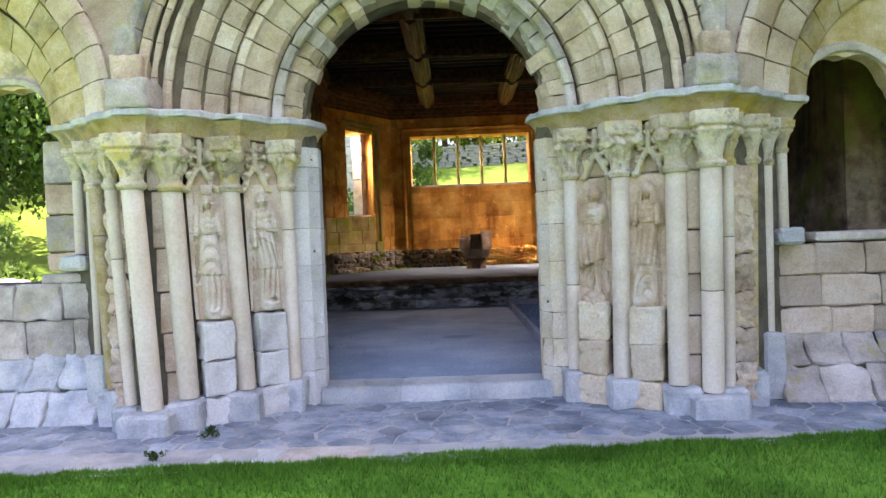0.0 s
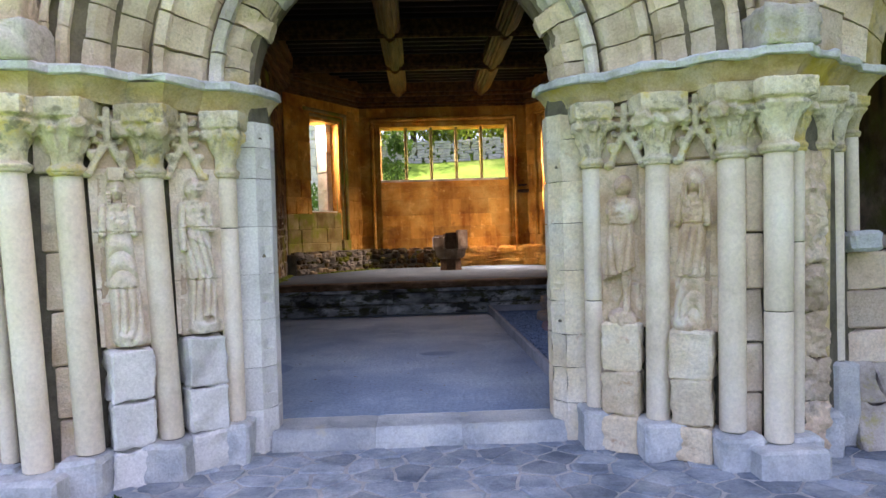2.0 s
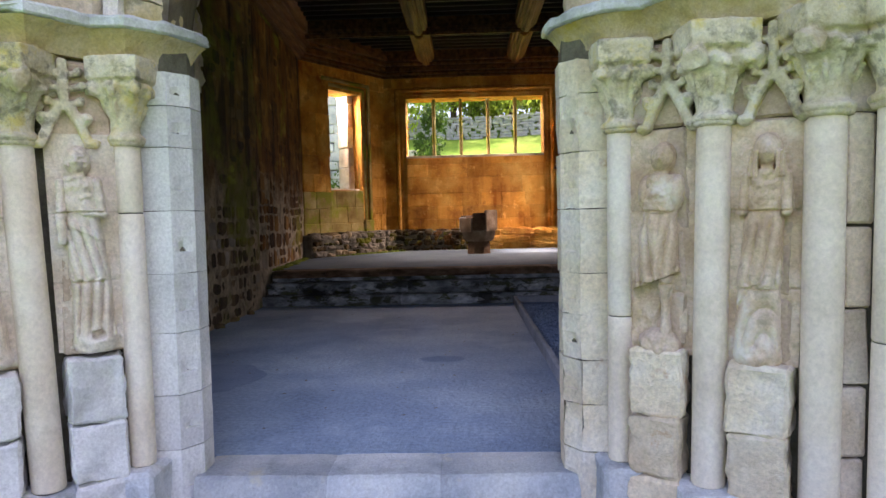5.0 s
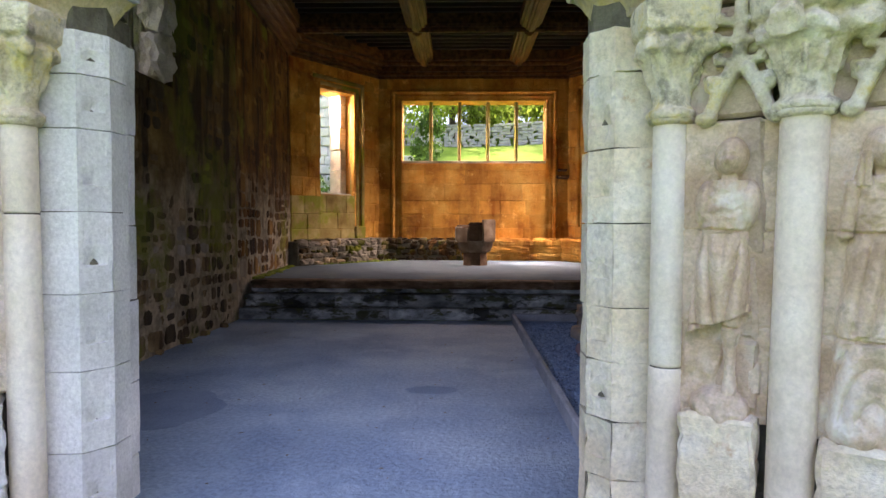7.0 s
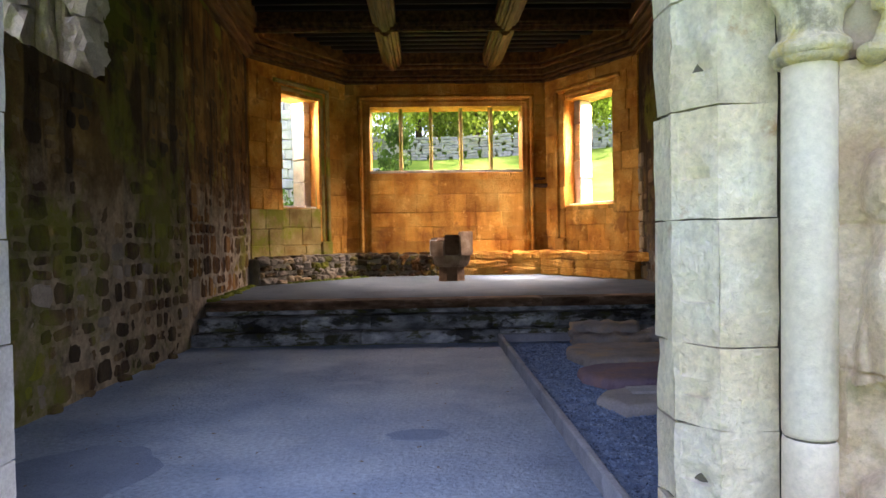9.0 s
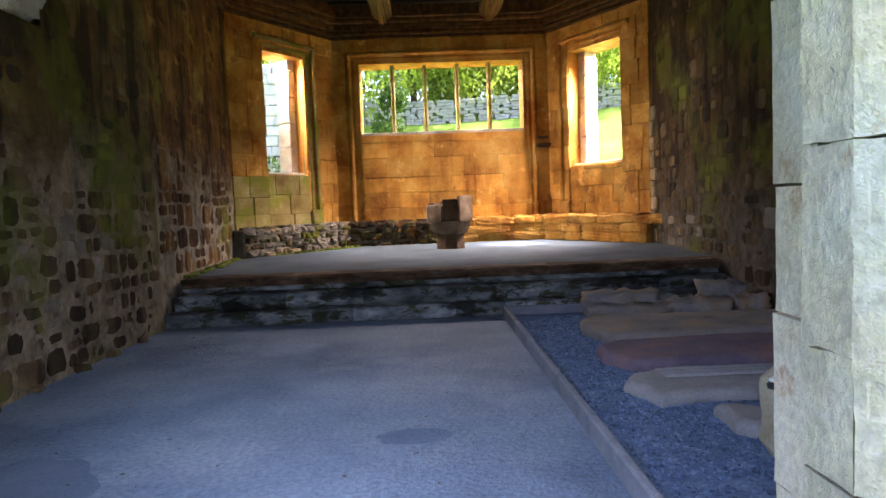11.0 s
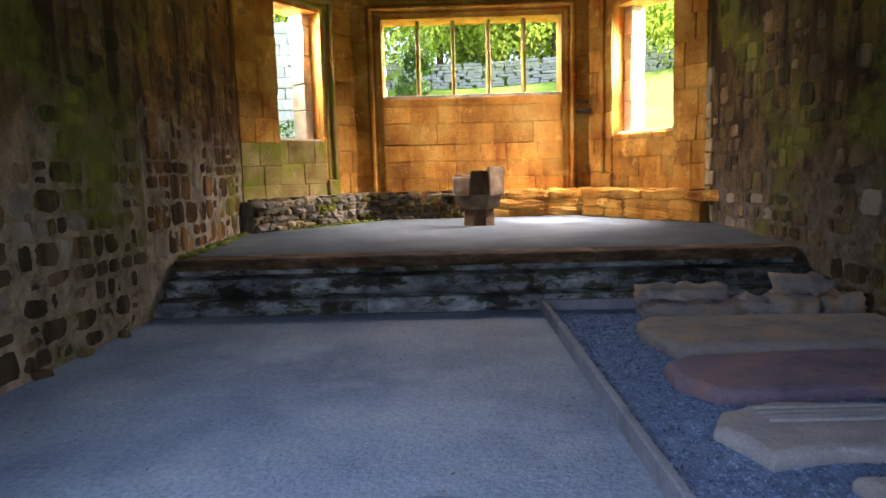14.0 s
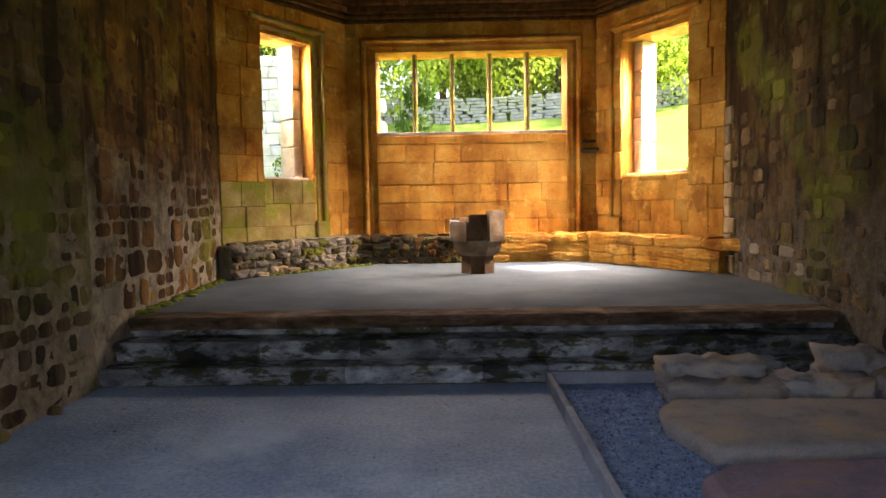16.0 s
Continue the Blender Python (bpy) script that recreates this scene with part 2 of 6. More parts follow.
M_STEPTOP = mat("brown step edge stone", [(0.05, 0.025, 0.012), (0.14, 0.085, 0.05), (0.28, 0.20, 0.14)], 4.0, bump=0.9, spots=(0.035, 0.03, 0.012), spot_scale=2.5, spot_cut=0.55, stretch=(0.6, 1, 1.6), rand=0.3, pits=0.8)
M_DAIS = mat("smooth screed", [(0.055, 0.080, 0.105), (0.083, 0.112, 0.137), (0.118, 0.150, 0.175)], 1.0, fine=80, bump=0.5, rand=0.0)
M_WOOD = mat("dark stained oak", [(0.055, 0.022, 0.006), (0.125, 0.053, 0.013), (0.21, 0.10, 0.03)], 2.0, rough=0.6, bump=0.3, stretch=(6, 0.6, 6), fine=20, rand=0.15)
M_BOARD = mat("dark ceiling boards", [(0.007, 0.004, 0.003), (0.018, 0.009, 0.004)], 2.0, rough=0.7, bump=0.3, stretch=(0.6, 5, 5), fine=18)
M_FONT = mat("brown carved stone", [(0.075, 0.038, 0.018), (0.13, 0.072, 0.038), (0.19, 0.115, 0.066)], 4.0, bump=0.5, pits=0.4)
M_FONTPALE = mat("pale brown carved stone", [(0.18, 0.11, 0.062), (0.27, 0.18, 0.11), (0.37, 0.28, 0.19)], 4.0, bump=0.5, pits=0.4)
M_SLABTAN = mat("tan grave slab stone", [(0.22, 0.22, 0.23), (0.31, 0.295, 0.285), (0.43, 0.34, 0.24)], 2.5, bump=0.5, spots=(0.46, 0.25, 0.09), spot_scale=0.9, spot_cut=0.57, pits=0.5)
M_BUFF = mat("buff worn stone", [(0.36, 0.32, 0.22), (0.50, 0.46, 0.34), (0.62, 0.58, 0.47)], 3.0, bump=0.4, pits=0.3)
M_SLABRED = mat("purple red sandstone slab", [(0.19, 0.155, 0.22), (0.26, 0.205, 0.26), (0.38, 0.24, 0.20)], 2.5, bump=0.5)
M_SLABPALE = mat("pale grave slab stone", [(0.30, 0.32, 0.345), (0.42, 0.415, 0.40)], 2.5, bump=0.4, spots=(0.38, 0.32, 0.20), spot_scale=1.2, spot_cut=0.60, pits=0.4)
M_GRASS = mat("lawn", [(0.065, 0.20, 0.014), (0.11, 0.31, 0.026), (0.18, 0.41, 0.045)], 1.2, fine=40, bump=0.5, rand=0.0, island=0.45)
M_MEADOW = mat("sunny meadow", [(0.10, 0.20, 0.02), (0.16, 0.28, 0.03), (0.24, 0.34, 0.06)], 0.3, fine=6, bump=0.5)
M_LEAF = mat("spring leaves", [(0.26, 0.38, 0.04), (0.40, 0.54, 0.07), (0.52, 0.64, 0.13)], 0.7, rough=0.6, bump=0.0, rand=0.2, island=0.35)
M_DARKLEAF = mat("summer leaves", [(0.03, 0.075, 0.010), (0.06, 0.125, 0.016), (0.10, 0.19, 0.03)], 0.7, rough=0.6, bump=0.0, rand=0.2, island=0.35)
M_IVY = mat("ivy leaves", [(0.04, 0.10, 0.015), (0.09, 0.17, 0.03)], 1.5, rough=0.5, bump=0.0, island=0.35)
M_BARK = mat("bark", [(0.10, 0.08, 0.05), (0.20, 0.16, 0.11)], 6, bump=0.8)
M_FARWALL = mat("drystone wall stone", [(0.42, 0.43, 0.45), (0.64, 0.64, 0.63)], 3.0, bump=0.6, rand=0.3)
M_WHITE = mat("white painted board", [(0.74, 0.78, 0.76), (0.80, 0.82, 0.80)], 3.0, rough=0.5, bump=0.05, rand=0)
M_LIME_SIGN = mat("lime green print", [(0.42, 0.55, 0.03), (0.50, 0.60, 0.05)], 5.0, rough=0.45, bump=0.05, rand=0)
M_BLACK = mat("black edge", [(0.02, 0.02, 0.022), (0.03, 0.03, 0.03)], 5.0, rough=0.5, bump=0.05, rand=0)

for leafy in (M_LEAF, M_IVY):
    nt = leafy.node_tree
    tr, ms = nt.nodes.new("ShaderNodeBsdfTranslucent"), nt.nodes.new("ShaderNodeMixShader")
    pb = nt.nodes["Principled BSDF"]
    nt.links.new(pb.inputs["Base Color"].links[0].from_socket, tr.inputs["Color"])
    ms.inputs[0].default_value = 0.6
    nt.links.new(pb.outputs[0], ms.inputs[1])
    nt.links.new(tr.outputs[0], ms.inputs[2])
    nt.links.new(ms.outputs[0], nt.nodes["Material Output"].inputs["Surface"])

# ---- mesh helpers ----
RNG = random.Random(7)


def mesh_of(name, verts, faces, material, smooth=False):
    me = bpy.data.meshes.new(name)
    me.from_pydata([tuple(v) for v in verts], [], faces)
    bm = bmesh.new()
    bm.from_mesh(me)
    bmesh.ops.recalc_face_normals(bm, faces=bm.faces)
    bm.to_mesh(me)
    bm.free()
    if smooth:
        me.shade_smooth()
    me.materials.append(material)
    return me


def put(name, me, parent=None, m=None, label="", category="", kind="", group=""):
    ob = new(name, me)
    if m is not None:
        ob.matrix_basis = m
    if parent is not None:
        ob.parent = parent
    return tagged(ob, label, category, group, kind)


def empty(name, at, label, category, kind="", group=""):
    ob = new(name)
    ob.location = at
    ob.empty_display_size = 0.05
    return tagged(ob, label, category, group, kind)


def cbox(w, d, h, c=0.012, jit=0.0, rng=RNG, sides=None):
    """Box centred on the origin with chamfered edges and slightly shifted corners: 24 corners, 26 faces."""
    corners = {}
    verts, idx = [], {}
    for sx in (-1, 1):
        for sy in (-1, 1):
            for sz in (-1, 1):
                p = Vector((sx * w / 2, sy * d / 2, sz * h / 2)) + Vector([rng.uniform(-jit, jit) for _ in range(3)])
                for ax in range(3):
                    q = p.copy()
                    for k in range(3):
                        if k != ax:
                            q[k] -= (sx, sy, sz)[k] * c * rng.uniform(0.6, 1.5)
                    idx[sx, sy, sz, ax] = len(verts)
                    verts.append(q)
    faces = []
    s = (-1, 1)
    for ax in range(3):
        o = [k for k in range(3) if k != ax]
        for sg in s:
            f = []
            for a, b in ((-1, -1), (1, -1), (1, 1), (-1, 1)):
                key = [0, 0, 0]
                key[ax], key[o[0]], key[o[1]] = sg, a, b
                f.append(idx[(*key, ax)])
            faces.append(f)
        for a in s:
            for b in s:
                f = []
                for sg, which in ((-1, o[0]), (1, o[0]), (1, o[1]), (-1, o[1])):
                    key = [0, 0, 0]
                    key[ax], key[o[0]], key[o[1]] = sg, a, b
                    f.append(idx[(*key, which)])
                faces.append(f)
    for sx in s:
        for sy in s:
            for sz in s:
                faces.append([idx[sx, sy, sz, ax] for ax in range(3)])
    return verts, faces


def block(name, w, d, h, material, c=0.012, jit=0.006, rng=RNG):
    v, f = cbox(w, d, h, c, min(jit, 0.2 * min(w, d, h)), rng)
    return mesh_of(name, v, f, material)


def prism(pts, z0, z1, inset0=0.0):
    """Upright prism over a plan polygon (anticlockwise), its foot pulled inwards by inset0."""
    n = len(pts)
    low = []
    for i in range(n):
        a, b, c = Vector(pts[i - 1]), Vector(pts[i]), Vector(pts[(i + 1) % n])
        d1, d2 = (b - a).normalized(), (c - b).normalized()
        nrm = Vector((-d1.y - d2.y, d1.x + d2.x))
        nrm = nrm.normalized() if nrm.length > 1e-6 else Vector((0, 0))
        low.append(b + nrm * inset0)
    v = [(p[0], p[1], z0) for p in low] + [(p[0], p[1], z1) for p in pts]
    f = [list(range(n))[::-1], list(range(n, 2 * n))] + [[i, (i + 1) % n, n + (i + 1) % n, n + i] for i in range(n)]
    return v, f


def loft_plan(pts, levels):
    """Solid over a plan polygon (anticlockwise) that passes through (z, inset) levels from bottom to top."""
    n = len(pts)
    v, f = [], []
    for z, inset in levels:
        v += [Vector(p) for p in prism(pts, z, z + 1, inset)[0][:n]]
    for k in range(len(levels) - 1):
        f += [[k * n + i, k * n + (i + 1) % n, (k + 1) * n + (i + 1) % n, (k + 1) * n + i] for i in range(n)]
    f += [list(range(n))[::-1], [(len(levels) - 1) * n + i for i in range(n)]]
    return v, f


def lathe(profile, n=16, wob=0.0, rng=RNG):
    """Turned solid from (radius, z) pairs, closed at both ends."""
    v, f = [], []
    for r, z in profile:
        for k in range(n):
            a = 2 * math.pi * k / n
            rr = r * (1 + rng.uniform(-wob, wob))
            v.append((rr * math.cos(a), rr * math.sin(a), z))
    for j in range(len(profile) - 1):
        for k in range(n):
            f.append([j * n + k, j * n + (k + 1) % n, (j + 1) * n + (k + 1) % n, (j + 1) * n + k])
    f.append(list(range(n))[::-1])
    f.append([(len(profile) - 1) * n + k for k in range(n)])
    return v, f


def join(*sets):
    v, f = [], []
    for vs, fs in sets:
        o = len(v)
        v += [tuple(p) for p in vs]
        f += [[i + o for i in q] for q in fs]
    return v, f


def moved(vf, m):
    return [m @ Vector(p) for p in vf[0]], vf[1]


def boulder(w, d, h, seed, n=2, rough=0.18):
    """Rounded, uneven stone, centred."""
    bm = bmesh.new()
    bmesh.ops.create_icosphere(bm, subdivisions=n, radius=0.5)
    out = []
    for p in bm.verts:
        q = p.co.normalized()
        q = Vector([math.copysign(abs(a) ** 0.6, a) for a in q]) * 0.5
        k = 1 + rough * noise.noise(q * 2.6 + Vector((seed * 3.1, seed, 0)))
        out.append(Vector((q.x * w * k, q.y * d * k, q.z * h * k)))
    faces = [[x.index for x in fc.verts] for fc in bm.faces]
    bm.free()
    return out, faces


def rblock(w, d, h, seed, rough=0.02, n=3, square=0.97):
    """Boxy hewn stone with worn edges and a pitted face, centred."""
    bm = bmesh.new()
    bmesh.ops.create_icosphere(bm, subdivisions=n, radius=1.0)
    out = []
    for p in bm.verts:
        q = p.co.normalized()
        cube = q / max(abs(q.x), abs(q.y), abs(q.z))
        q = (q * (1 - square) + cube * square) * 0.5
        r = Vector((q.x * w, q.y * d, q.z * h))
        k = rough * (noise.noise(r * 9 + Vector((seed * 3.1, seed, 0))) + 0.6 * noise.noise(r * 22 + Vector((seed, 0, seed))))
        out.append(r + q.normalized() * k)
    faces = [[x.index for x in fc.verts] for fc in bm.faces]
    bm.free()
    return out, faces


def fused(me, voxel, smooth=2):
    """The closed shapes of a mesh melted into one worn surface."""
    ob = bpy.data.objects.new("melt", me)
    scene.collection.objects.link(ob)
    md = ob.modifiers.new("melt", "REMESH")
    md.mode, md.voxel_size, md.use_smooth_shade = "VOXEL", voxel, True
    if smooth:
        sm = ob.modifiers.new("wear", "SMOOTH")
        sm.factor, sm.iterations = 0.5, smooth
    out = bpy.data.meshes.new_from_object(ob.evaluated_get(bpy.context.evaluated_depsgraph_get()))
    mats = list(me.materials)
    bpy.data.objects.remove(ob)
    bpy.data.meshes.remove(me)
    out.materials.clear()
    for m_ in mats:
        out.materials.append(m_)
    return out


def worn(me, amp, scale, seed=0.0):
    """Uneven weathering of a dense mesh along its normals."""
    off = Vector((seed * 5.3, seed, -seed))
    moves = [(vx.normal.copy(), vx.co.copy()) for vx in me.vertices]
    for vx, (nrm, co) in zip(me.vertices, moves):
        k = noise.noise(co * scale + off) + 0.5 * noise.noise(co * scale * 2.7 - off)
        chip = min(0.0, noise.noise(co * scale * 0.6 + off * 2) + 0.28) * 2.5
        vx.co = co + nrm * amp * (k + chip)
    return me


def hewn(name, verts, faces, material, cuts, amp, scale, seed, chips=1.0):
    """Dressed stone: flat faces and firm arrises, lightly uneven, with a few chips."""
    bm = bmesh.new()
    vs = [bm.verts.new(tuple(p)) for p in verts]
    for q in faces:
        bm.faces.new([vs[k] for k in q])
    bmesh.ops.recalc_face_normals(bm, faces=bm.faces)
    bmesh.ops.triangulate(bm, faces=[q for q in bm.faces if len(q.verts) > 4])
    for _ in range(cuts):
        bmesh.ops.subdivide_edges(bm, edges=bm.edges[:], cuts=1, use_grid_fill=True)
    bm.normal_update()
    for e in bm.edges:
        if len(e.link_faces) == 2 and e.calc_face_angle(0) > 0.35:
            e.smooth = False
    off = Vector((seed * 5.3, seed, -seed))
    moves = []
    for vx in bm.verts:
        co = vx.co
        k = noise.noise(co * scale + off) + 0.5 * noise.noise(co * scale * 3.1 - off)
        chip = min(0.0, noise.noise(co * scale * 0.55 + off * 2) + 0.30) * 4.0 * chips
        moves.append(co + vx.normal * amp * (k + chip))
    for vx, co in zip(bm.verts, moves):
        vx.co = co
    me = bpy.data.meshes.new(name)
    for q in bm.faces:
        q.smooth = True
    bm.to_mesh(me)
    bm.free()
    me.materials.append(material)
    return me


def wornbox(name, w, d, h, material, seed, voxel=0.02, amp=0.008, scale=9.0, chamfer=0.018):
    """Hewn block with straight sides and chamfered arrises, centred."""
    v, f = cbox(w, d, h, chamfer * 0.8, 0.008, random.Random(int(seed * 100)))
    return hewn(name, v, f, material, 3, amp * 0.75, scale, seed)


def shifted(me, m):
    me.transform(m)
    return me


def leaves(count, radius, size, rng, squash=0.8, at=(0, 0, 0)):
    v, f = [], []
    lobes = [(Vector((rng.gauss(0, 0.45), rng.gauss(0, 0.45), rng.gauss(0, 0.4))) * radius, rng.uniform(0.35, 0.6) * radius) for _ in range(9)]
    for i in range(count):
        c, r = rng.choice(lobes)
        p = Vector((rng.gauss(0, 1), rng.gauss(0, 1), rng.gauss(0, 1))).normalized() * r * rng.uniform(0.6, 1.08) + c
        p.z *= squash
        q = Euler((rng.uniform(0, 6), rng.uniform(0, 6), rng.uniform(0, 6))).to_matrix()
        o, s = len(v), size * rng.uniform(0.6, 1.4)
        v += [p + q @ Vector(e) * s + Vector(at) for e in ((-0.5, 0, 0), (0, -0.3, 0.05), (0.5, 0, 0), (0, 0.3, 0.05))]
        f.append([o, o + 1, o + 2, o + 3])
    return v, f

M_IMPOST = mat("lichened grey impost stone", [(0.42, 0.43, 0.42), (0.61, 0.63, 0.63), (0.76, 0.78, 0.78)], 3.0, spots=(0.34, 0.36, 0.37), spot_cut=0.58, spots2=(0.55, 0.48, 0.20), bump=0.5, pits=0.4)

# ---- plan ----
C = 0.29            # middle of the doorway
SPRING = 2.44       # top of the imposts
GROUND = -0.15      # paving in front of the doorway


def X(s, u):
    return C + s * u


# ---- ground, hill ----
def hill(x, y):
    d = math.hypot(x, y - 10)
    t = min(1.0, max(0.0, (d - 14) / 46))
    t = t * t * (3 - 2 * t)
    k = min(1.0, max(0.0, (y + 2) / 14))
    return -0.17 + 11.0 * t * k + 0.12 * noise.noise((x * 0.15, y * 0.15, 0)) * (1 if d > 14 else 0)


xs = sorted(set([-160 + 8 * i for i in range(41)] + [-24 + 2 * i for i in range(25)]))
ys = sorted(set([-90 + 8 * i for i in range(35)] + [-4 + 2 * i for i in range(32)]))
v = [(x, y, hill(x, y)) for y in ys for x in xs]
f = [[j * len(xs) + i, j * len(xs) + i + 1, (j + 1) * len(xs) + i + 1, (j + 1) * len(xs) + i] for j in range(len(ys) - 1) for i in range(len(xs) - 1)]
put("ground", mesh_of("ground", v, f, M_MEADOW, True), label="grassy ground rising to a sunny hillside", category="ground", kind="structure")
lawn_pts = [(-14, -20), (14, -20), (14, 4.9)] + [(14 - 0.5 * i, 4.12 + 0.057 * (14 - 0.5 * i) + 0.05 * noise.noise((i * 0.9, 0, 0)) + 0.05 * noise.noise((i * 2.3, 5, 0))) for i in range(1, 56)] + [(-14, 3.3)]
put("lawn", mesh_of("lawn", *prism(lawn_pts, -0.5, -0.165), M_GRASS), label="short green mown lawn before the doorway", category="grass", kind="structure")

# grass blades along the paving
v, f = [], []
rg = random.Random(3)
for i in range(70000):
    x = rg.uniform(-4.2, 5.0)
    edge = 4.15 + 0.057 * x + 0.06 * noise.noise((x * 1.1, 0, 0)) + 0.05 * noise.noise((x * 3.7, 5, 0)) + 0.04 * noise.noise((x * 11, 2, 0))
    y = edge - abs(rg.gauss(0, 0.10 if i % 2 else 0.8))
    h, a, w = rg.uniform(0.02, 0.06) * (1 + 0.6 * noise.noise((x * 2.5, y * 2.5, 7))), rg.uniform(0, 6.28), 0.0055
    lx, ly = rg.uniform(-0.03, 0.03), rg.uniform(-0.03, 0.03)
    o = len(v)
    v += [(x - w * math.cos(a), y - w * math.sin(a), -0.17), (x + w * math.cos(a), y + w * math.sin(a), -0.17), (x + lx, y + ly, -0.17 + h)]
    f.append([o, o + 1, o + 2])
put("grass", mesh_of("grass", v, f, M_GRASS), label="green grass blades at the edge of the paving", category="grass", kind="stuff")

# ---- paving before the door ----
paving = put("pavement", mesh_of("pavement", *prism([(-14, 3.27), (14, 4.86), (14, 6.0), (-14, 6.0)], -0.5, GROUND - 0.004), M_PAVEMORTAR),
             label="worn grey stone paving along the wall", category="pavement", kind="structure")
rp = random.Random(5)


def clipped(poly, px, py, qx, qy):
    """The part of a polygon that lies nearer to p than to q."""
    mx, my, nx, ny = (px + qx) / 2, (py + qy) / 2, qx - px, qy - py
    out = []
    for k in range(len(poly)):
        a, b = poly[k], poly[(k + 1) % len(poly)]
        da, db = (a[0] - mx) * nx + (a[1] - my) * ny, (b[0] - mx) * nx + (b[1] - my) * ny
        if da <= 0:
            out.append(a)
        if da * db < 0:
            s = da / (da - db)
            out.append((a[0] + (b[0] - a[0]) * s, a[1] + (b[1] - a[1]) * s))
    return out


def paver(ring, z, rng, material, joint=0.011):
    """One flagstone: an uneven top with worn arrises."""
    cx, cy = sum(p[0] for p in ring) / len(ring), sum(p[1] for p in ring) / len(ring)
    size = max(0.05, min(math.dist(p, (cx, cy)) for p in ring))
    pts = []
    for k in range(len(ring)):
        a, b = ring[k], ring[(k + 1) % len(ring)]
        for s in (0.12, 0.5, 0.88):
            j = rng.uniform(-0.008, 0.008)
            pts.append((a[0] + (b[0] - a[0]) * s + j, a[1] + (b[1] - a[1]) * s + j))
    n = len(pts)
    sh = 1 - joint / size
    t = z + rng.uniform(0.0, 0.009)
    scaled = lambda q: [(cx + (p[0] - cx) * q, cy + (p[1] - cy) * q) for p in pts]
    vv = [(*p, z - 0.05) for p in scaled(sh)] + [(*p, t - 0.006) for p in scaled(sh)] + [(*p, t + rng.uniform(-0.002, 0.002)) for p in scaled(sh - 0.05)]
    ff = [[r * n + k, r * n + (k + 1) % n, r * n + n + (k + 1) % n, r * n + n + k] for r in (0, 1) for k in range(n)]
    ff.append([2 * n + k for k in range(n)])
    return mesh_of("flagstone", vv, ff, material)


x = -4.8
while x < 5.4:
    w = rp.uniform(0.45, 0.95)
    put("flagstone", paver([(x, 4.07 + 0.057 * x + rp.uniform(0, 0.04)), (x + w, 4.07 + 0.057 * (x + w) + rp.uniform(0, 0.04)), (x + w, 4.43), (x, 4.43)], GROUND - 0.006, rp, rp.choice((M_THRESH, M_THRESH, M_LIMEGREY)), 0.010), paving)
    x += w
seeds = []
for row in range(-1, 8):
    for k in range(-1, 39):
        seeds.append((-4.7 + 0.27 * k + (0.13 if row % 2 else 0) + rp.uniform(-0.10, 0.10), 4.53 + 0.20 * row + rp.uniform(-0.075, 0.075)))
for sx_, sy_ in seeds:
    if not (4.44 < sy_ < 5.85 and -4.6 < sx_ < 5.4):
        continue
    cell = [(sx_ - 0.5, 4.44), (sx_ + 0.5, 4.44), (sx_ + 0.5, 5.9), (sx_ - 0.5, 5.9)]
    for ox, oy in seeds:
        if (ox, oy) != (sx_, sy_) and abs(ox - sx_) < 0.9 and abs(oy - sy_) < 0.7 and len(cell) > 2:
            cell = clipped(cell, sx_, sy_, ox, oy)
    if len(cell) > 2:
        put("flagstone", paver(cell, GROUND, rp, M_FLAG), paving)

# ---- doorway core, imposts ----
CORE = [(1.02, 5.92), (1.02, 5.81), (1.10, 5.70), (1.26, 5.70), (1.42, 5.56), (1.62, 5.46), (1.78, 5.34), (2.02, 5.22), (2.16, 5.12),
        (2.40, 5.08), (2.66, 5.20), (2.86, 5.36), (3.06, 5.55), (3.22, 5.66), (3.26, 6.40), (1.22, 6.40), (1.22, 5.92)]
IMPOST = [(0.93, 5.95), (0.95, 5.76), (1.04, 5.60), (1.18, 5.46), (1.34, 5.44), (1.42, 5.30), (1.50, 5.18), (1.72, 5.16), (1.80, 5.02), (1.90, 4.94), (2.08, 4.93),
          (2.14, 4.83), (2.40, 4.81), (2.52, 4.92), (2.66, 4.96), (2.78, 5.10), (2.92, 5.16), (3.05, 5.32), (3.3, 5.42), (3.34, 5.75), (3.2, 5.95)]


def side_pts(pts, s):
    q = [(X(s, u), yy) for u, yy in pts]
    area = sum(q[i - 1][0] * q[i][1] - q[i][0] * q[i - 1][1] for i in range(len(q)))
    return q if area > 0 else q[::-1]


piers = {}
for s, nm in ((1, "wall_south_jamb"), (-1, "wall_north_jamb")):
    piers[s] = put(nm, mesh_of(nm, *prism(side_pts(CORE, s), -0.3, SPRING - 0.02), M_MORTAR), label="splayed stone doorway jamb with worn joints", category="wall", kind="structure")
    q = side_pts(IMPOST, s)
    top = put("impost", hewn("impost", *loft_plan(q, [(2.372, 0.012), (2.380, 0.0), (2.418, 0.0), (2.434, 0.018)]), M_IMPOST, 3, 0.010, 9, s + 3, 1.5), piers[s], label="grey weathered impost slab")
    put("impost_hollow", hewn("impost_hollow", *loft_plan(q, [(2.235, 0.125), (2.262, 0.122), (2.29, 0.105), (2.33, 0.075), (2.371, 0.028)]), M_LICHEN, 2, 0.005, 9, s + 5, 0.8), piers[s], label="hollow moulding with yellow lichen")


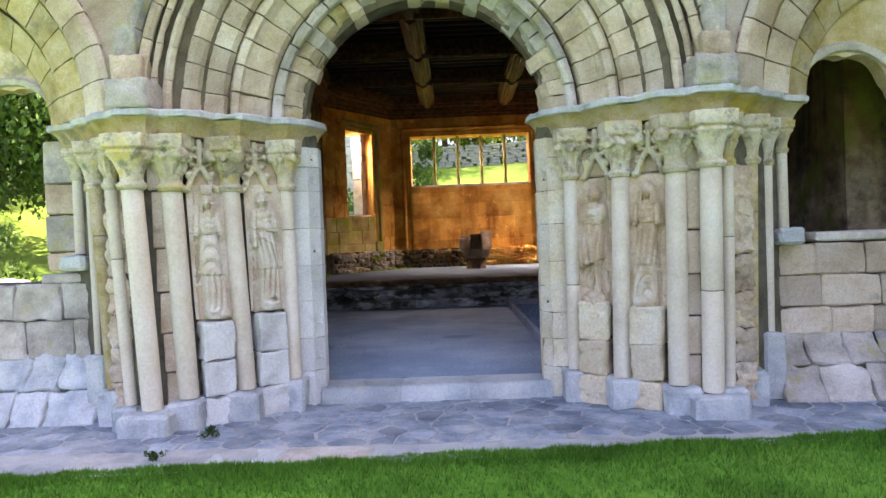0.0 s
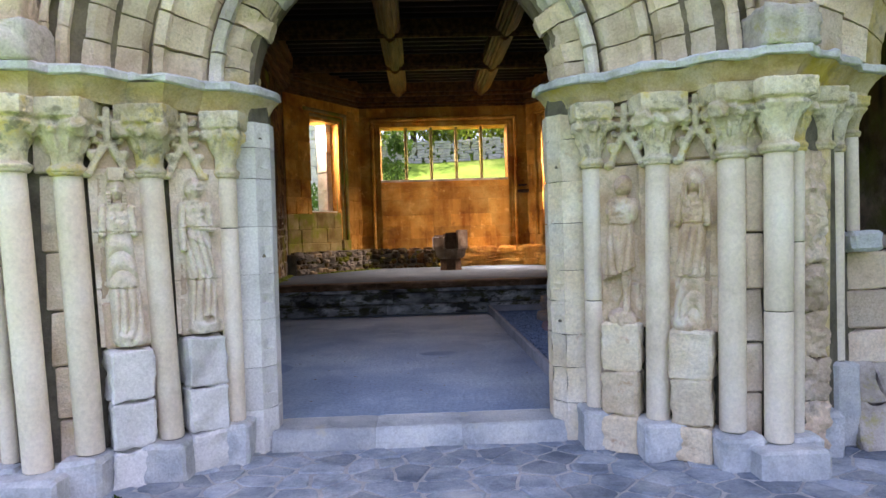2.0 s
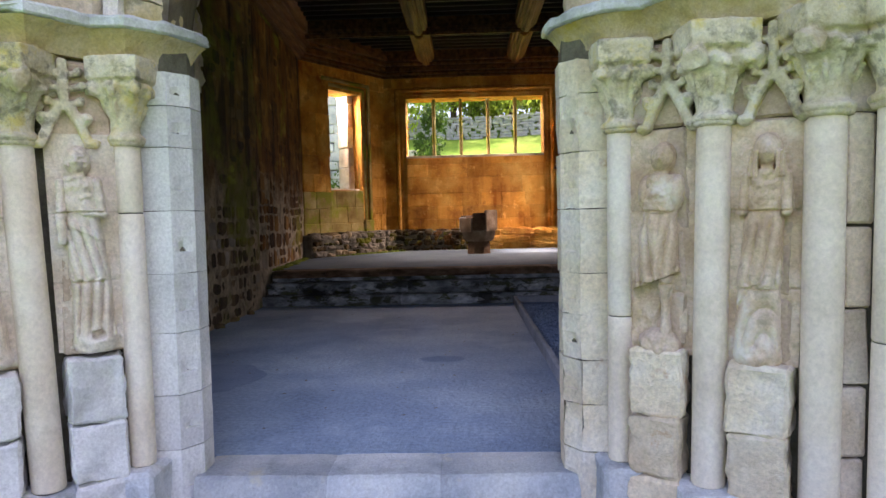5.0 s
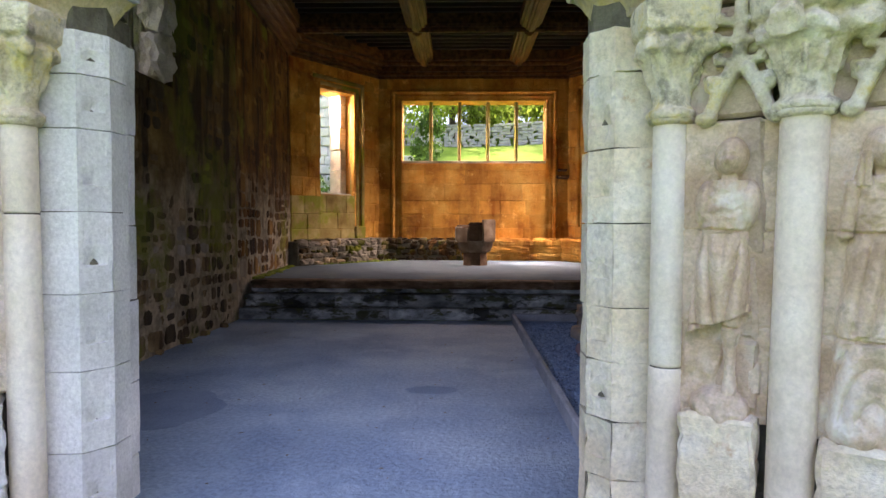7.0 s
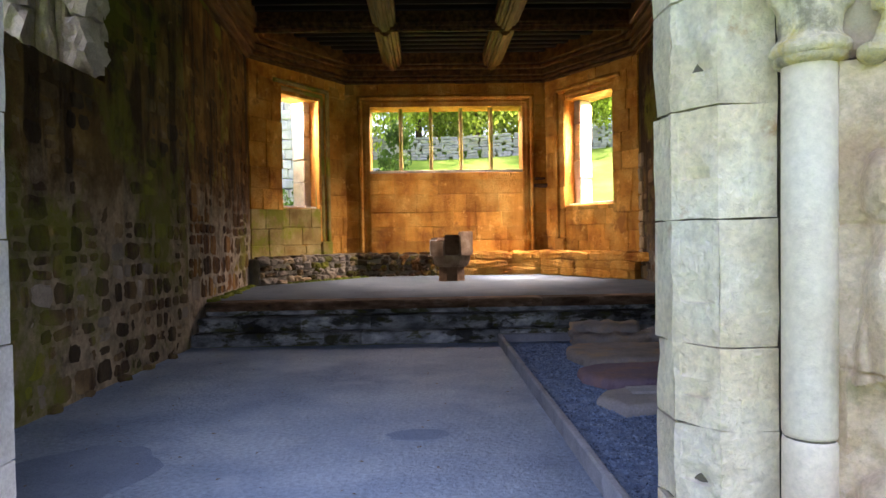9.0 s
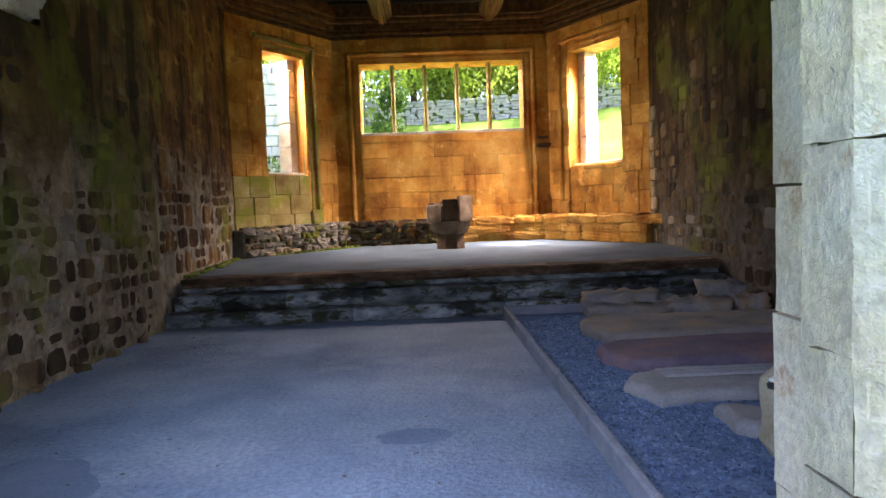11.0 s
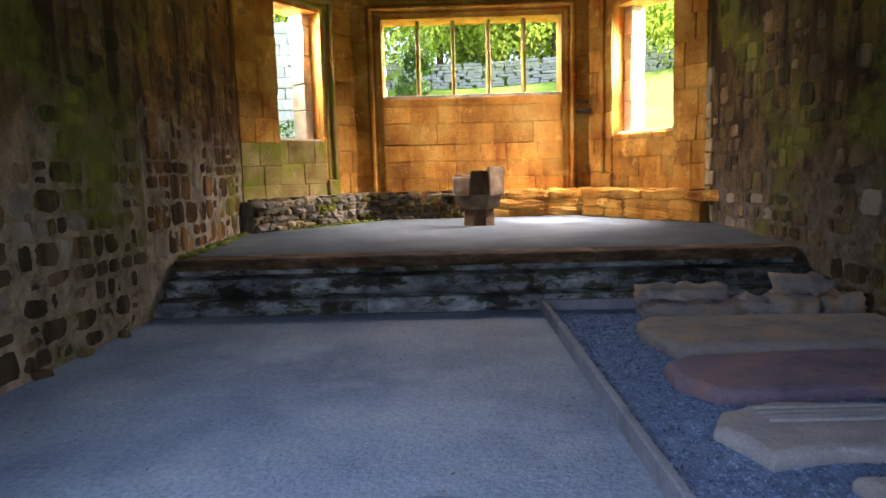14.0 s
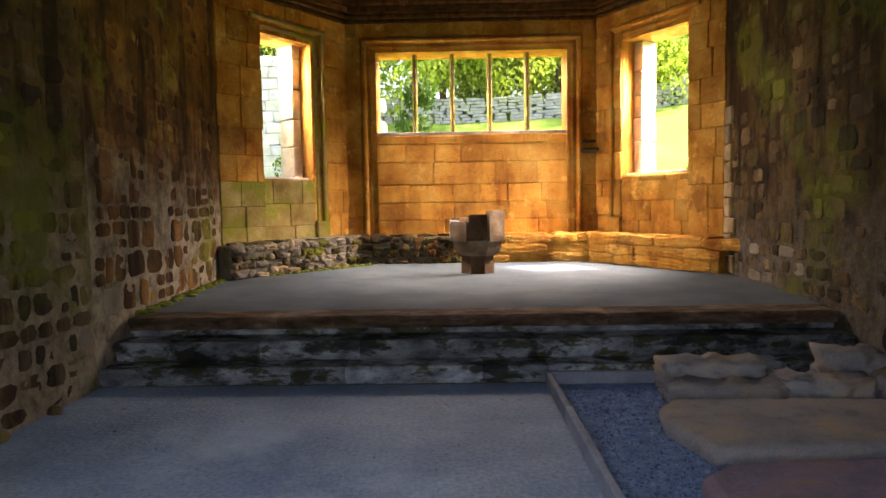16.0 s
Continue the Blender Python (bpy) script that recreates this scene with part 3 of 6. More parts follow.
# ---- shafts, capitals, bases ----
def capital_mesh(r, h, kind, seed):
    """Bell that grows from a necking ring to a square abacus, carved with upright leaves, corner volutes or left plain."""
    rng = random.Random(seed)
    n = 64
    rows = [(0, 1.28), (0.03, 1.42), (0.07, 1.42), (0.10, 1.2), (0.12, 1.06), (0.2, 1.08), (0.28, 1.14), (0.36, 1.25), (0.44, 1.4), (0.52, 1.6), (0.58, 1.8), (0.64, 1.98), (0.67, 1.9), (0.70, 1.72), (0.72, 1.8), (0.735, 2.05), (0.75, 2.14), (0.97, 2.2), (1.0, 2.16)]
    v, f = [], []
    for t, k in rows:
        sq = max(0.0, (t - 0.3) / 0.45) if t < 0.75 else 1.0
        for q in range(n):
            a = 2 * math.pi * q / n + math.pi / 4
            ca, sa = math.cos(a), math.sin(a)
            m_ = 1 + min(1, sq) * 0.72 * (1 / max(abs(ca), abs(sa)) - 1)
            lump = 1.0
            if 0.12 < t < 0.71 and kind == "leaf":
                up = (t - 0.12) / 0.59
                lump += 0.20 * up * (abs(math.cos(4 * a)) - 0.55) + 0.05 * math.sin(16 * a) * up
            elif 0.12 < t < 0.71 and kind == "volute":
                lump += 0.12 * math.sin(8 * a + 6 * t) * ((t - 0.12) / 0.59)
            if 0.12 < t < 0.9:
                lump += 0.05 * noise.noise((ca * 3 + seed, sa * 3, t * 8))
            v.append((k * r * m_ * ca * lump, k * r * m_ * sa * lump, t * h))
    for j in range(len(rows) - 1):
        for q in range(n):
            f.append([j * n + q, j * n + (q + 1) % n, (j + 1) * n + (q + 1) % n, (j + 1) * n + q])
    f += [list(range(n))[::-1], [(len(rows) - 1) * n + q for q in range(n)]]
    parts = [(v, f)]
    if kind != "plain":
        for q in range(8):
            a = 2 * math.pi * q / 8 + math.pi / 4
            rr, z = r * (2.35 if q % 2 == 0 else 1.85), h * (0.62 if q % 2 == 0 else 0.58)
            big = (1.25 if kind == "volute" else 0.85) if q % 2 == 0 else 0.6
            b = boulder(r * big, r * big, h * 0.19 * big, seed + q, 2, 0.5)
            parts.append(moved(b, Matrix.Translation((rr * math.cos(a), rr * math.sin(a), z)) @ pose(0, 0, 0, rng.uniform(-25, 25), rng.uniform(-25, 25), math.degrees(a))))
        for q in range(12):
            a = 2 * math.pi * q / 12
            leaf = boulder(r * 0.35, r * 0.28, h * 0.22, seed + 3 * q, 2, 0.4)
            parts.append(moved(leaf, Matrix.Translation((r * 1.42 * math.cos(a), r * 1.42 * math.sin(a), h * rng.uniform(0.36, 0.46))) @ pose(0, 0, 0, 0, 22, math.degrees(a))))
    return join(*parts)


def shaft_thing(s, u, y, r, z0, z1, material, joints, seed, capital="leaf", caph=0.36, base=None, lean=0.0):
    """One column; its head stands further from the doorway than its foot by lean."""
    rng = random.Random(seed)
    tilt = Matrix.Identity(4)
    tilt[0][2] = s * lean / (z1 - z0)
    shift = Vector((s * lean, 0, 0))
    root = empty("column", (X(s, u), y, z0), "slender pale stone column with a carved capital", "column", group="doorway columns")
    cuts = [z0] + list(joints) + [z1]
    for a, b in zip(cuts, cuts[1:]):
        prof = [(r * 0.96, a - z0 + 0.003), (r, a - z0 + 0.012), (r * 1.01, (a + b) / 2 - z0), (r, b - z0 - 0.012), (r * 0.96, b - z0 - 0.003)]
        v, f = lathe(prof, 18, 0.012, rng)
        put("shaft", mesh_of("shaft", *moved((v, f), tilt), material, True), root)
    put("core", mesh_of("core", *moved(lathe([(r * 0.93, 0), (r * 0.93, z1 - z0)], 12), tilt), M_MORTAR), root)
    if capital:
        v, f = capital_mesh(r, caph, capital, seed)
        v = [Vector(p) + Vector((0, 0, z1 - z0)) + shift for p in v]
        cap = put("capital", worn(fused(mesh_of("capital", v, f, M_CAP), 0.0075, 1), 0.004, 14, seed), root, label="worn carved capital with yellow lichen")
        q = z1 - z0
        ring = lathe([(r * 0.9, q - 0.020), (r * 1.22, q - 0.014), (r * 1.33, q), (r * 1.22, q + 0.014), (r * 0.9, q + 0.020)], 18, 0.02, rng)
        put("necking", mesh_of("necking", *moved(ring, Matrix.Translation(shift)), M_CAP, True), cap, label="round moulded ring")
    if base:
        w, d, h = base
        put("base", shifted(wornbox("base", w, d, h, M_PLINTH, seed, 0.02, 0.014, 7, 0.03), Matrix.Translation((0, -0.02, -h / 2))), root, label="battered blue grey plinth block")
    return root


for s in (1, -1):
    k = 10 if s > 0 else 40
    ln = {1: (0.010, 0.035, 0.025, 0.032, 0.038, 0.045), -1: (0.014, 0.080, 0.075, 0.095, 0.100, 0.090)}[s]
    us = {1: (1.270, 1.62, 2.018, 2.250, 2.420, 2.660), -1: (1.252, 1.60, 2.010, 2.262, 2.487, 2.70)}[s]
    shaft_thing(s, us[0], 5.60, 0.066, 0.12, 1.81, M_SHAFT, (0.87,) if s > 0 else (1.45,), k, "leaf", 0.43, (0.24, 0.26, 0.29), ln[0])
    shaft_thing(s, us[1], 5.34, 0.078, 0.09, 1.80, M_SHAFT, (), k + 1, "volute", 0.44, (0.30, 0.32, 0.26), ln[1])
    shaft_thing(s, us[2], 5.11, 0.083, 0.06 if s > 0 else 0.08, 1.80, M_SHAFT, (), k + 2, "volute", 0.44, (0.27, 0.30, 0.26), ln[2])
    shaft_thing(s, us[3], 4.99, 0.084, 0.02, 1.82, M_SHAFT, (0.83,) if s > 0 else (), k + 3, "plain", 0.42, (0.42, 0.40, 0.24), ln[3])
    shaft_thing(s, us[4], 5.10, 0.050, 0.04, 1.84, M_SHAFT, (1.25,), k + 4, "leaf", 0.40, (0.22, 0.26, 0.22), ln[4])
    shaft_thing(s, us[5], 5.25, 0.062, 0.15, 1.86, M_LICHEN, (1.45,), k + 5, "plain", 0.38, (0.20, 0.22, 0.32), ln[5])
    shaft_thing(s, 2.90, 5.42, 0.048, 0.42, 1.86, M_SHAFT, (), k + 6, "plain", 0.38, (0.2, 0.2, 0.58), 0.02)
    shaft_thing(s, 3.12, 5.56, 0.045, 1.30, 1.98, M_SHAFT, (), k + 7, "plain", 0.26, (0.22, 0.3, 0.14), 0.0)


# ---- jamb stones: notched arris blocks on each side of the opening ----
def jamb_block(s, z0, z1, rng, material):
    pts = side_pts([(1.004, 5.94), (1.004, 5.80), (1.045, 5.829), (1.126, 5.714), (1.085, 5.685), (1.235, 5.675), (1.235, 5.94)], s)
    v, f = prism(pts, z0 + 0.002, z1 - 0.002)
    # chamfer with a wedge-shaped notch sunk into it, a ledge below the notch
    low, high = z0 + (z1 - z0) * rng.uniform(0.32, 0.37), z0 + (z1 - z0) * rng.uniform(0.62, 0.68)
    p, q = Vector((X(s, 1.004), 5.80, 0)), Vector((X(s, 1.085), 5.685, 0))
    inward = Vector((s * 0.115, 0.081, 0)).normalized()
    us = (0.0, 0.14, 0.16, 0.28, 0.4, 0.5, 0.6, 0.72, 0.84, 0.86, 1.0)
    ws = [z0 + 0.002, low - 0.004, low] + [low + (high - low) * k / 6 for k in range(1, 7)] + [z1 - 0.002]
    deep = rng.uniform(0.014, 0.030) if s < 0 else rng.uniform(0.008, 0.030)
    pv, pf, n_ = [], [], len(us)
    for z in ws:
        for e in us:
            k = (high - z) / (high - low)
            inside = 0.15 < e < 0.85 and low - 0.001 < z < high
            side = 1 - abs(e - 0.5) / 0.36
            d = deep * k * max(0.0, min(1.0, side * 1.1)) if inside else (0.004 if 0.15 < e < 0.85 and z >= high and z < z1 - 0.003 else 0.0)
            pv.append(p.lerp(q, e) + inward * d + Vector((0, 0, z)))
    m_ = len(pv)
    for j in range(len(ws) - 1):
        pf += [[j * n_ + i, j * n_ + i + 1, (j + 1) * n_ + i + 1, (j + 1) * n_ + i] for i in range(n_ - 1)]
    edge = list(range(n_)) + [j * n_ + n_ - 1 for j in range(1, len(ws))] + [(len(ws) - 1) * n_ + i for i in range(n_ - 2, -1, -1)] + [j * n_ for j in range(len(ws) - 2, 0, -1)]
    pv += [pv[e] + inward * 0.052 for e in edge]
    pf += [[edge[k], edge[(k + 1) % len(edge)], m_ + (k + 1) % len(edge), m_ + k] for k in range(len(edge))]
    pf.append([m_ + k for k in range(len(edge))])
    return hewn("jamb_stone", *join((v, f), (pv, pf)), material, 2, 0.0030 if s < 0 else 0.0065, 8, z0 * 3 + s, 0.9 if s < 0 else 1.5)


rj = random.Random(9)
for s, zs in ((-1, (-0.160, 0.16, 0.46, 0.80, 1.12, 1.46, 1.80, 2.02, 2.2)), (1, (-0.160, 0.13, 0.38, 0.62, 0.86, 1.08, 1.42, 1.72, 2.02, 2.2))):
    for a, b in zip(zs, zs[1:]):
        put("jamb_stone", jamb_block(s, a, b, rj, M_JAMB if s < 0 else M_JAMBWARM), piers[s])


# rear reveal stones behind the jambs
for s, zs in ((-1, (-0.14, 0.22, 0.60, 1.02, 1.40, 1.86, 2.3)), (1, (-0.14, 0.30, 0.62, 1.05, 1.36, 1.80, 2.3))):
    for a, b in zip(zs, zs[1:]):
        e = rj.uniform(-0.006, 0.006)
        q = side_pts([(1.200 + e, 5.945), (1.228, 5.945), (1.228, 6.402), (1.200 + e, 6.402)], s)
        put("reveal_stone", hewn("reveal_stone", *prism(q, a + 0.003, b - 0.003), M_JAMB if s < 0 else M_JAMBWARM, 3, 0.0035, 8, a * 5 + s, 1.0), piers[s])


# ---- statues: worn figures carved in relief on three courses, each a single mesh ----
def dome(x, z, cx, cz, rx, rz, d, e=0.5):
    k = 1 - ((x - cx) / rx) ** 2 - ((z - cz) / rz) ** 2
    return d * k ** e if k > 0 else 0.0


def slope(t, a, b):
    return max(0.0, min(1.0, (t - a) / (b - a)))


def limb(x, z, a, b, r, lift):
    """Rounded bar from a to b in the plane of the relief."""
    dx, dz = b[0] - a[0], b[1] - a[1]
    k = max(0.0, min(1.0, ((x - a[0]) * dx + (z - a[1]) * dz) / (dx * dx + dz * dz)))
    q = r * r - (x - a[0] - k * dx) ** 2 - (z - a[1] - k * dz) ** 2
    return lift + math.sqrt(q) if q > 0 else 0.0


def pleat(p):
    """Sharp-ridged drapery fold, from 0 in the hollow to 1 on the ridge."""
    return abs(math.sin(p)) ** 0.7


def figure(x, t, kind, seed):
    """Height of the carving over its block; x in metres across, t from foot to crown."""
    z = t * 1.05
    x = x - 0.012 * math.sin(t * 4 + seed)
    wob = 0.005 * noise.noise((t * 14, seed, 3))
    h = 0.0
    # head with hair, crown or veil
    hz = 0.948
    head = dome(x, z, 0.0, hz, 0.042, 0.064, 0.125, 0.5)
    if kind == "veil":
        cover = dome(x, z, 0.0, hz + 0.010, 0.060, 0.080, 0.100, 0.4)
        if 0.80 < t < 0.91:
            cover = max(cover, (0.078 + 0.012 * pleat(x * 120)) if 0.034 < abs(x) < 0.064 + 0.20 * (0.91 - t) else 0.0)
        if t > 0.985:
            cover *= 0.75
    elif kind == "robe":
        cover = dome(x, z, 0.0, hz + 0.006, 0.056, 0.076, 0.092, 0.4)
        if 0.825 < t < 0.90 and 0.030 < abs(x) < 0.058:
            cover = max(cover, 0.070 + 0.012 * pleat(z * 150))
        if t > 0.965 and abs(x) < 0.046:
            cover = max(cover, 0.080)
    else:
        cover = dome(x, z, 0.0, hz + 0.008, 0.058, 0.076, 0.098, 0.38)
        if kind == "curly" and cover > 0 and head < 0.10:
            cover += 0.014 * noise.noise((x * 65, z * 65, seed)) + dome(x, z, math.copysign(0.052, x), hz - 0.02, 0.022, 0.028, 0.02)
    if head > 0:
        worn_face = 0.55 if kind == "veil" else 1.0
        for ex, ez, er, ea in ((-0.017, 0.010, 0.009, -0.016), (0.017, 0.010, 0.009, -0.016), (0.0, -0.004, 0.007, 0.016), (0.0, -0.029, 0.010, -0.008), (0.0, -0.044, 0.010, 0.007)):
            head += worn_face * ea * math.exp(-((x - ex) ** 2 + (z - hz - ez) ** 2) / er ** 2)
    h = max(h, head, cover, 0.062 if abs(x) < 0.026 and 0.80 < t < 0.87 else 0.0)
    # shoulders, chest and arms
    if 0.655 < t < 0.835:
        w = 0.062 + 0.026 * slope(0.835 - t, 0.0, 0.045) - 0.012 * slope(0.72 - t, 0.0, 0.06) + wob
        k = 1 - (abs(x) / w) ** 2.6
        if k > 0:
            h = max(h, 0.088 * k ** 0.42 + 0.010 * noise.noise((x * 26, z * 26, seed)) + 0.005 * noise.noise((x * 60, z * 60, seed)))
    for sg in (-1, 1):
        if kind == "boy":
            h = max(h, dome(x, z, sg * 0.074, 0.79, 0.036, 0.085, 0.085, 0.5))
            continue
        h = max(h, limb(x, z, (sg * 0.080, 0.845), (sg * 0.090, 0.69), 0.021, 0.062))
        if kind == "curly":
            h = max(h, limb(x, z, (sg * 0.094, 0.69), ((-0.098, 0.56) if sg < 0 else (0.01, 0.70)), 0.020, 0.080))
    # robe over the hips
    foot = 0.345 + (0.04 * (x / 0.1) if kind == "boy" else 0.0)
    if foot < t < 0.668:
        u = (0.668 - t) / 0.32
        w = 0.076 + (0.030 if kind == "boy" else 0.016) * u + wob
        k = 1 - (abs(x) / w) ** 3
        if k > 0:
            fold = {"boy": 0.026 * pleat(abs(x - 0.005) * 52 + u * 2.2), "veil": 0.020 * pleat((x + 0.035 * u) * 58 + 0.6),
                    "robe": 0.022 * pleat(u * 9.0 - (x * 15) ** 2 * 1.2), "curly": 0.022 * pleat((x - 0.06 * (u - 0.4)) * 64 + 0.4)}[kind]
            sash = 0.014 if kind == "curly" and abs(t - 0.585 + 0.55 * x) < 0.018 else 0.0
            h = max(h, 0.074 * k ** 0.42 + fold * slope(u, 0.0, 0.25) + sash)
    # legs or the lower robe
    if kind == "boy":
        if 0.10 < t < 0.37:
            h = max(h, limb(x, z, (0.040, 0.39), (0.036, 0.12), 0.024 - 0.007 * math.sin((t - 0.12) * 22), 0.045), 0.018 * slope(noise.noise((x * 12, z * 6, 9)), 0.0, 0.3))
    elif 0.045 < t < 0.345:
        w = 0.088 + 0.010 * slope(0.33 - t, 0, 0.28) + wob
        k = 1 - (abs(x) / w) ** 3
        if k > 0:
            if kind == "veil":
                fold = 0.024 * pleat(math.hypot(x - 0.03, (z - 0.04) * 0.42) * 66)
            else:
                fold = 0.024 * pleat(x * 64 + 0.9 * math.sin(z * 9 + seed))
            h = max(h, 0.070 * k ** 0.42 + fold)
    # rocky base
    if t < 0.13:
        h = max(h, dome(x, z, 0.0, 0.045, 0.104, 0.078, 0.100, 0.4) + 0.016 * noise.noise((x * 25, z * 25, seed)))
        if kind == "curly":
            h -= dome(x, z, 0.02, 0.085, 0.035, 0.026, 0.06)
    return h


def statue(s, u, y, z0, h, turn, seed, kind, lean=0.025):
    nx, nz, half = 88, 230, 0.158
    v, f = [], []
    for j in range(nz + 1):
        t = -0.005 + 1.045 * j / nz
        for i in range(nx + 1):
            x = -half + 2 * half * i / nx
            d = figure(x, t, kind, seed) if abs(x) < 0.13 else 0.0
            d += 0.004 * noise.noise((x * 14, t * 16, seed)) + 0.0022 * noise.noise((x * 55, t * 60, seed)) + 0.006 * min(0.0, noise.noise((x * 20, t * 22, seed + 40)) + 0.25)
            for jt in (0.332, 0.663):
                e = abs(t - jt - 0.004 * math.sin(x * 12 + seed))
                if e < 0.004:
                    d = d * 0.82 - 0.007
            v.append((x + s * lean * (t - 0.5), -1.12 * d, t * h))
    for j in range(nz):
        for i in range(nx):
            a = j * (nx + 1) + i
            f.append([a, a + 1, a + nx + 2, a + nx + 1])
    o = len(v)
    edge = [i for i in range(nx + 1)] + [j * (nx + 1) + nx for j in range(1, nz + 1)] + [nz * (nx + 1) + i for i in range(nx - 1, -1, -1)] + [j * (nx + 1) for j in range(nz - 1, 0, -1)]
    v += [(v[e][0] * 0.9, 0.09, v[e][2]) for e in edge]
    f += [[edge[q], edge[(q + 1) % len(edge)], o + (q + 1) % len(edge), o + q] for q in range(len(edge))]
    f.append([o + q for q in range(len(edge))])
    me = mesh_of("statue", v, f, M_FIGURE if s > 0 else M_FIGURELIT, True)
    words = {"boy": "worn stone relief of a short-robed figure with one bare leg", "veil": "worn stone relief of a veiled figure in long robes", "robe": "worn stone relief of a crowned figure in swagged robes", "curly": "worn stone relief of a curly-haired figure with a sash"}
    return put("statue", me, None, pose(X(s, u), y + 0.012, z0, 0, 0, turn), label=words[kind], category="statue", group="jamb statues")


for s in (1, -1):
    rb = random.Random(20 + s)
    for i, (u, y, zs) in enumerate(((1.455, 5.50, (-0.165, 0.1, 0.40, 0.735, 1.0, 1.30, 1.80, 2.22)), (1.84, 5.25, (-0.165, 0.08, 0.38, 0.70, 1.0, 1.36, 1.80, 2.22)))):
        stack = empty("statue_niche", (X(s, u), y, -0.1), "coursed stone blocks behind and below a carved figure", "stonework", group="statue niches")
        for j, (a, b) in enumerate(zip(zs, zs[1:])):
            low = b <= 0.74
            w, d = (0.27, 0.25) if low else (0.31, 0.14)
            slip = s * (0.022 if s > 0 else 0.035) * ((a + b) / 2 - 1.0)
            me = wornbox("block", w - 0.002 - (0.02 * rb.random() if low else 0.0), d, b - a - 0.004, (M_JAMB if s < 0 else M_JAMBWARM) if low else M_ROSE, 7.3 * j + i + s + 3, 0.014, 0.020 if low else 0.005, 14)
            m_ = Matrix.Translation((slip, 0.0 if low else 0.06, (a + b) / 2 + 0.1)) @ pose(0, 0, 0, 0, 0, s * -33 + (rb.uniform(-5, 5) if low else 0))
            put("block", shifted(me, m_), stack)
        # pierced gablet above the head: forked legs under a stem with cross bars
        gab = []
        for sg in (-1, 1):
            for x_, z_, w_, h_, a_ in ((0.090, 0.04, 0.046, 0.11, -22), (0.048, 0.135, 0.050, 0.14, -30)):
                gab.append(moved(cbox(w_, 0.07, h_, 0.010, 0.003, rb), Matrix.Translation((sg * x_, 0, z_)) @ pose(0, 0, 0, 0, sg * a_, 0)))
            gab.append(moved(boulder(0.075, 0.075, 0.05, 3 + s, 2, 0.5), Matrix.Translation((sg * 0.118, -0.008, 0.0))))
            gab.append(moved(boulder(0.055, 0.07, 0.06, 5 + s, 2, 0.5), Matrix.Translation((sg * 0.095, -0.012, 0.125))))
            for z_, w_ in ((0.20, 0.075), (0.275, 0.085), (0.345, 0.07)):
                gab.append(moved(cbox(w_, 0.055, 0.030, 0.008, 0.003, rb), Matrix.Translation((sg * w_ * 0.5, 0, z_)) @ pose(0, 0, 0, 0, sg * -14, 0)))
                gab.append(moved(boulder(0.036, 0.06, 0.046, 7 + s, 2, 0.4), Matrix.Translation((sg * w_, -0.006, z_ + 0.012))))
        gab.append(moved(cbox(0.046, 0.07, 0.26, 0.010, 0.003, rb), Matrix.Translation((0, 0, 0.29))))
        m_ = Matrix.Translation((s * (0.02 if s > 0 else 0.04), -0.055, 1.80 + 0.1)) @ pose(0, 0, 0, 0, 0, s * -33)
        put("gablet", fused(mesh_of("gablet", *moved(join(*gab), m_), M_CAP), 0.007, 1), stack, label="carved openwork gablet with yellow lichen")
    if s > 0:
        statue(s, 1.45, 5.47, 0.70, 1.05, -27, 3, "boy")
        statue(s, 1.83, 5.22, 0.69, 1.06, -27, 4, "veil")
    else:
        statue(s, 1.435, 5.47, 0.76, 1.05, 27, 1, "curly")
        statue(s, 1.83, 5.22, 0.725, 1.07, 27, 2, "robe", 0.04)
    # plain coursed strip between the paired outer columns
    strip = empty("pier_strip", (X(s, 2.16), 5.16, -0.1), "narrow coursed stone strip between columns", "stonework")
    for a, b in zip((-0.1, 0.3, 0.62, 0.96, 1.32, 1.8), (0.3, 0.62, 0.96, 1.32, 1.8, 2.17)):
        v, f = cbox(0.12, 0.16, b - a - 0.01, 0.01, 0.006, rb)
        put("block", mesh_of("block", [p + Vector((s * (0.03 if s > 0 else 0.05) * ((a + b) / 2 - 0.9), 0, (a + b) / 2 + 0.1)) for p in v], f, M_LIME), strip)
    strip = empty("pier_strip", (X(s, 2.56), 5.21, -0.1), "narrow coursed stone strip with worn carving", "stonework")
    for a, b in zip((-0.1, 0.22, 0.5, 0.8, 1.1, 1.4), (0.22, 0.5, 0.8, 1.1, 1.4, 1.84)):
        v, f = rblock(0.19, 0.20, b - a - 0.004, int(a * 10) + 5.0, 0.045, 4, 0.93)
        put("block", mesh_of("block", [p + Vector((0, 0, (a + b) / 2 + 0.1)) for p in v], f, M_LIME), strip)


# ---- arches ----
def sweep(profile, a0, a1, steps):
    """Closed (radius, y) outline swept round the y axis from angle a0 to a1."""
    n = len(profile)
    v, f = [], []
    for j in range(steps + 1):
        a = a0 + (a1 - a0) * j / steps
        for r, y in profile:
            v.append((r * math.cos(a), y, r * math.sin(a)))
    for j in range(steps):
        for k in range(n):
            f.append([j * n + k, j * n + (k + 1) % n, (j + 1) * n + (k + 1) % n, (j + 1) * n + k])
    f += [list(range(n))[::-1], [steps * n + k for k in range(n)]]
    return v, f


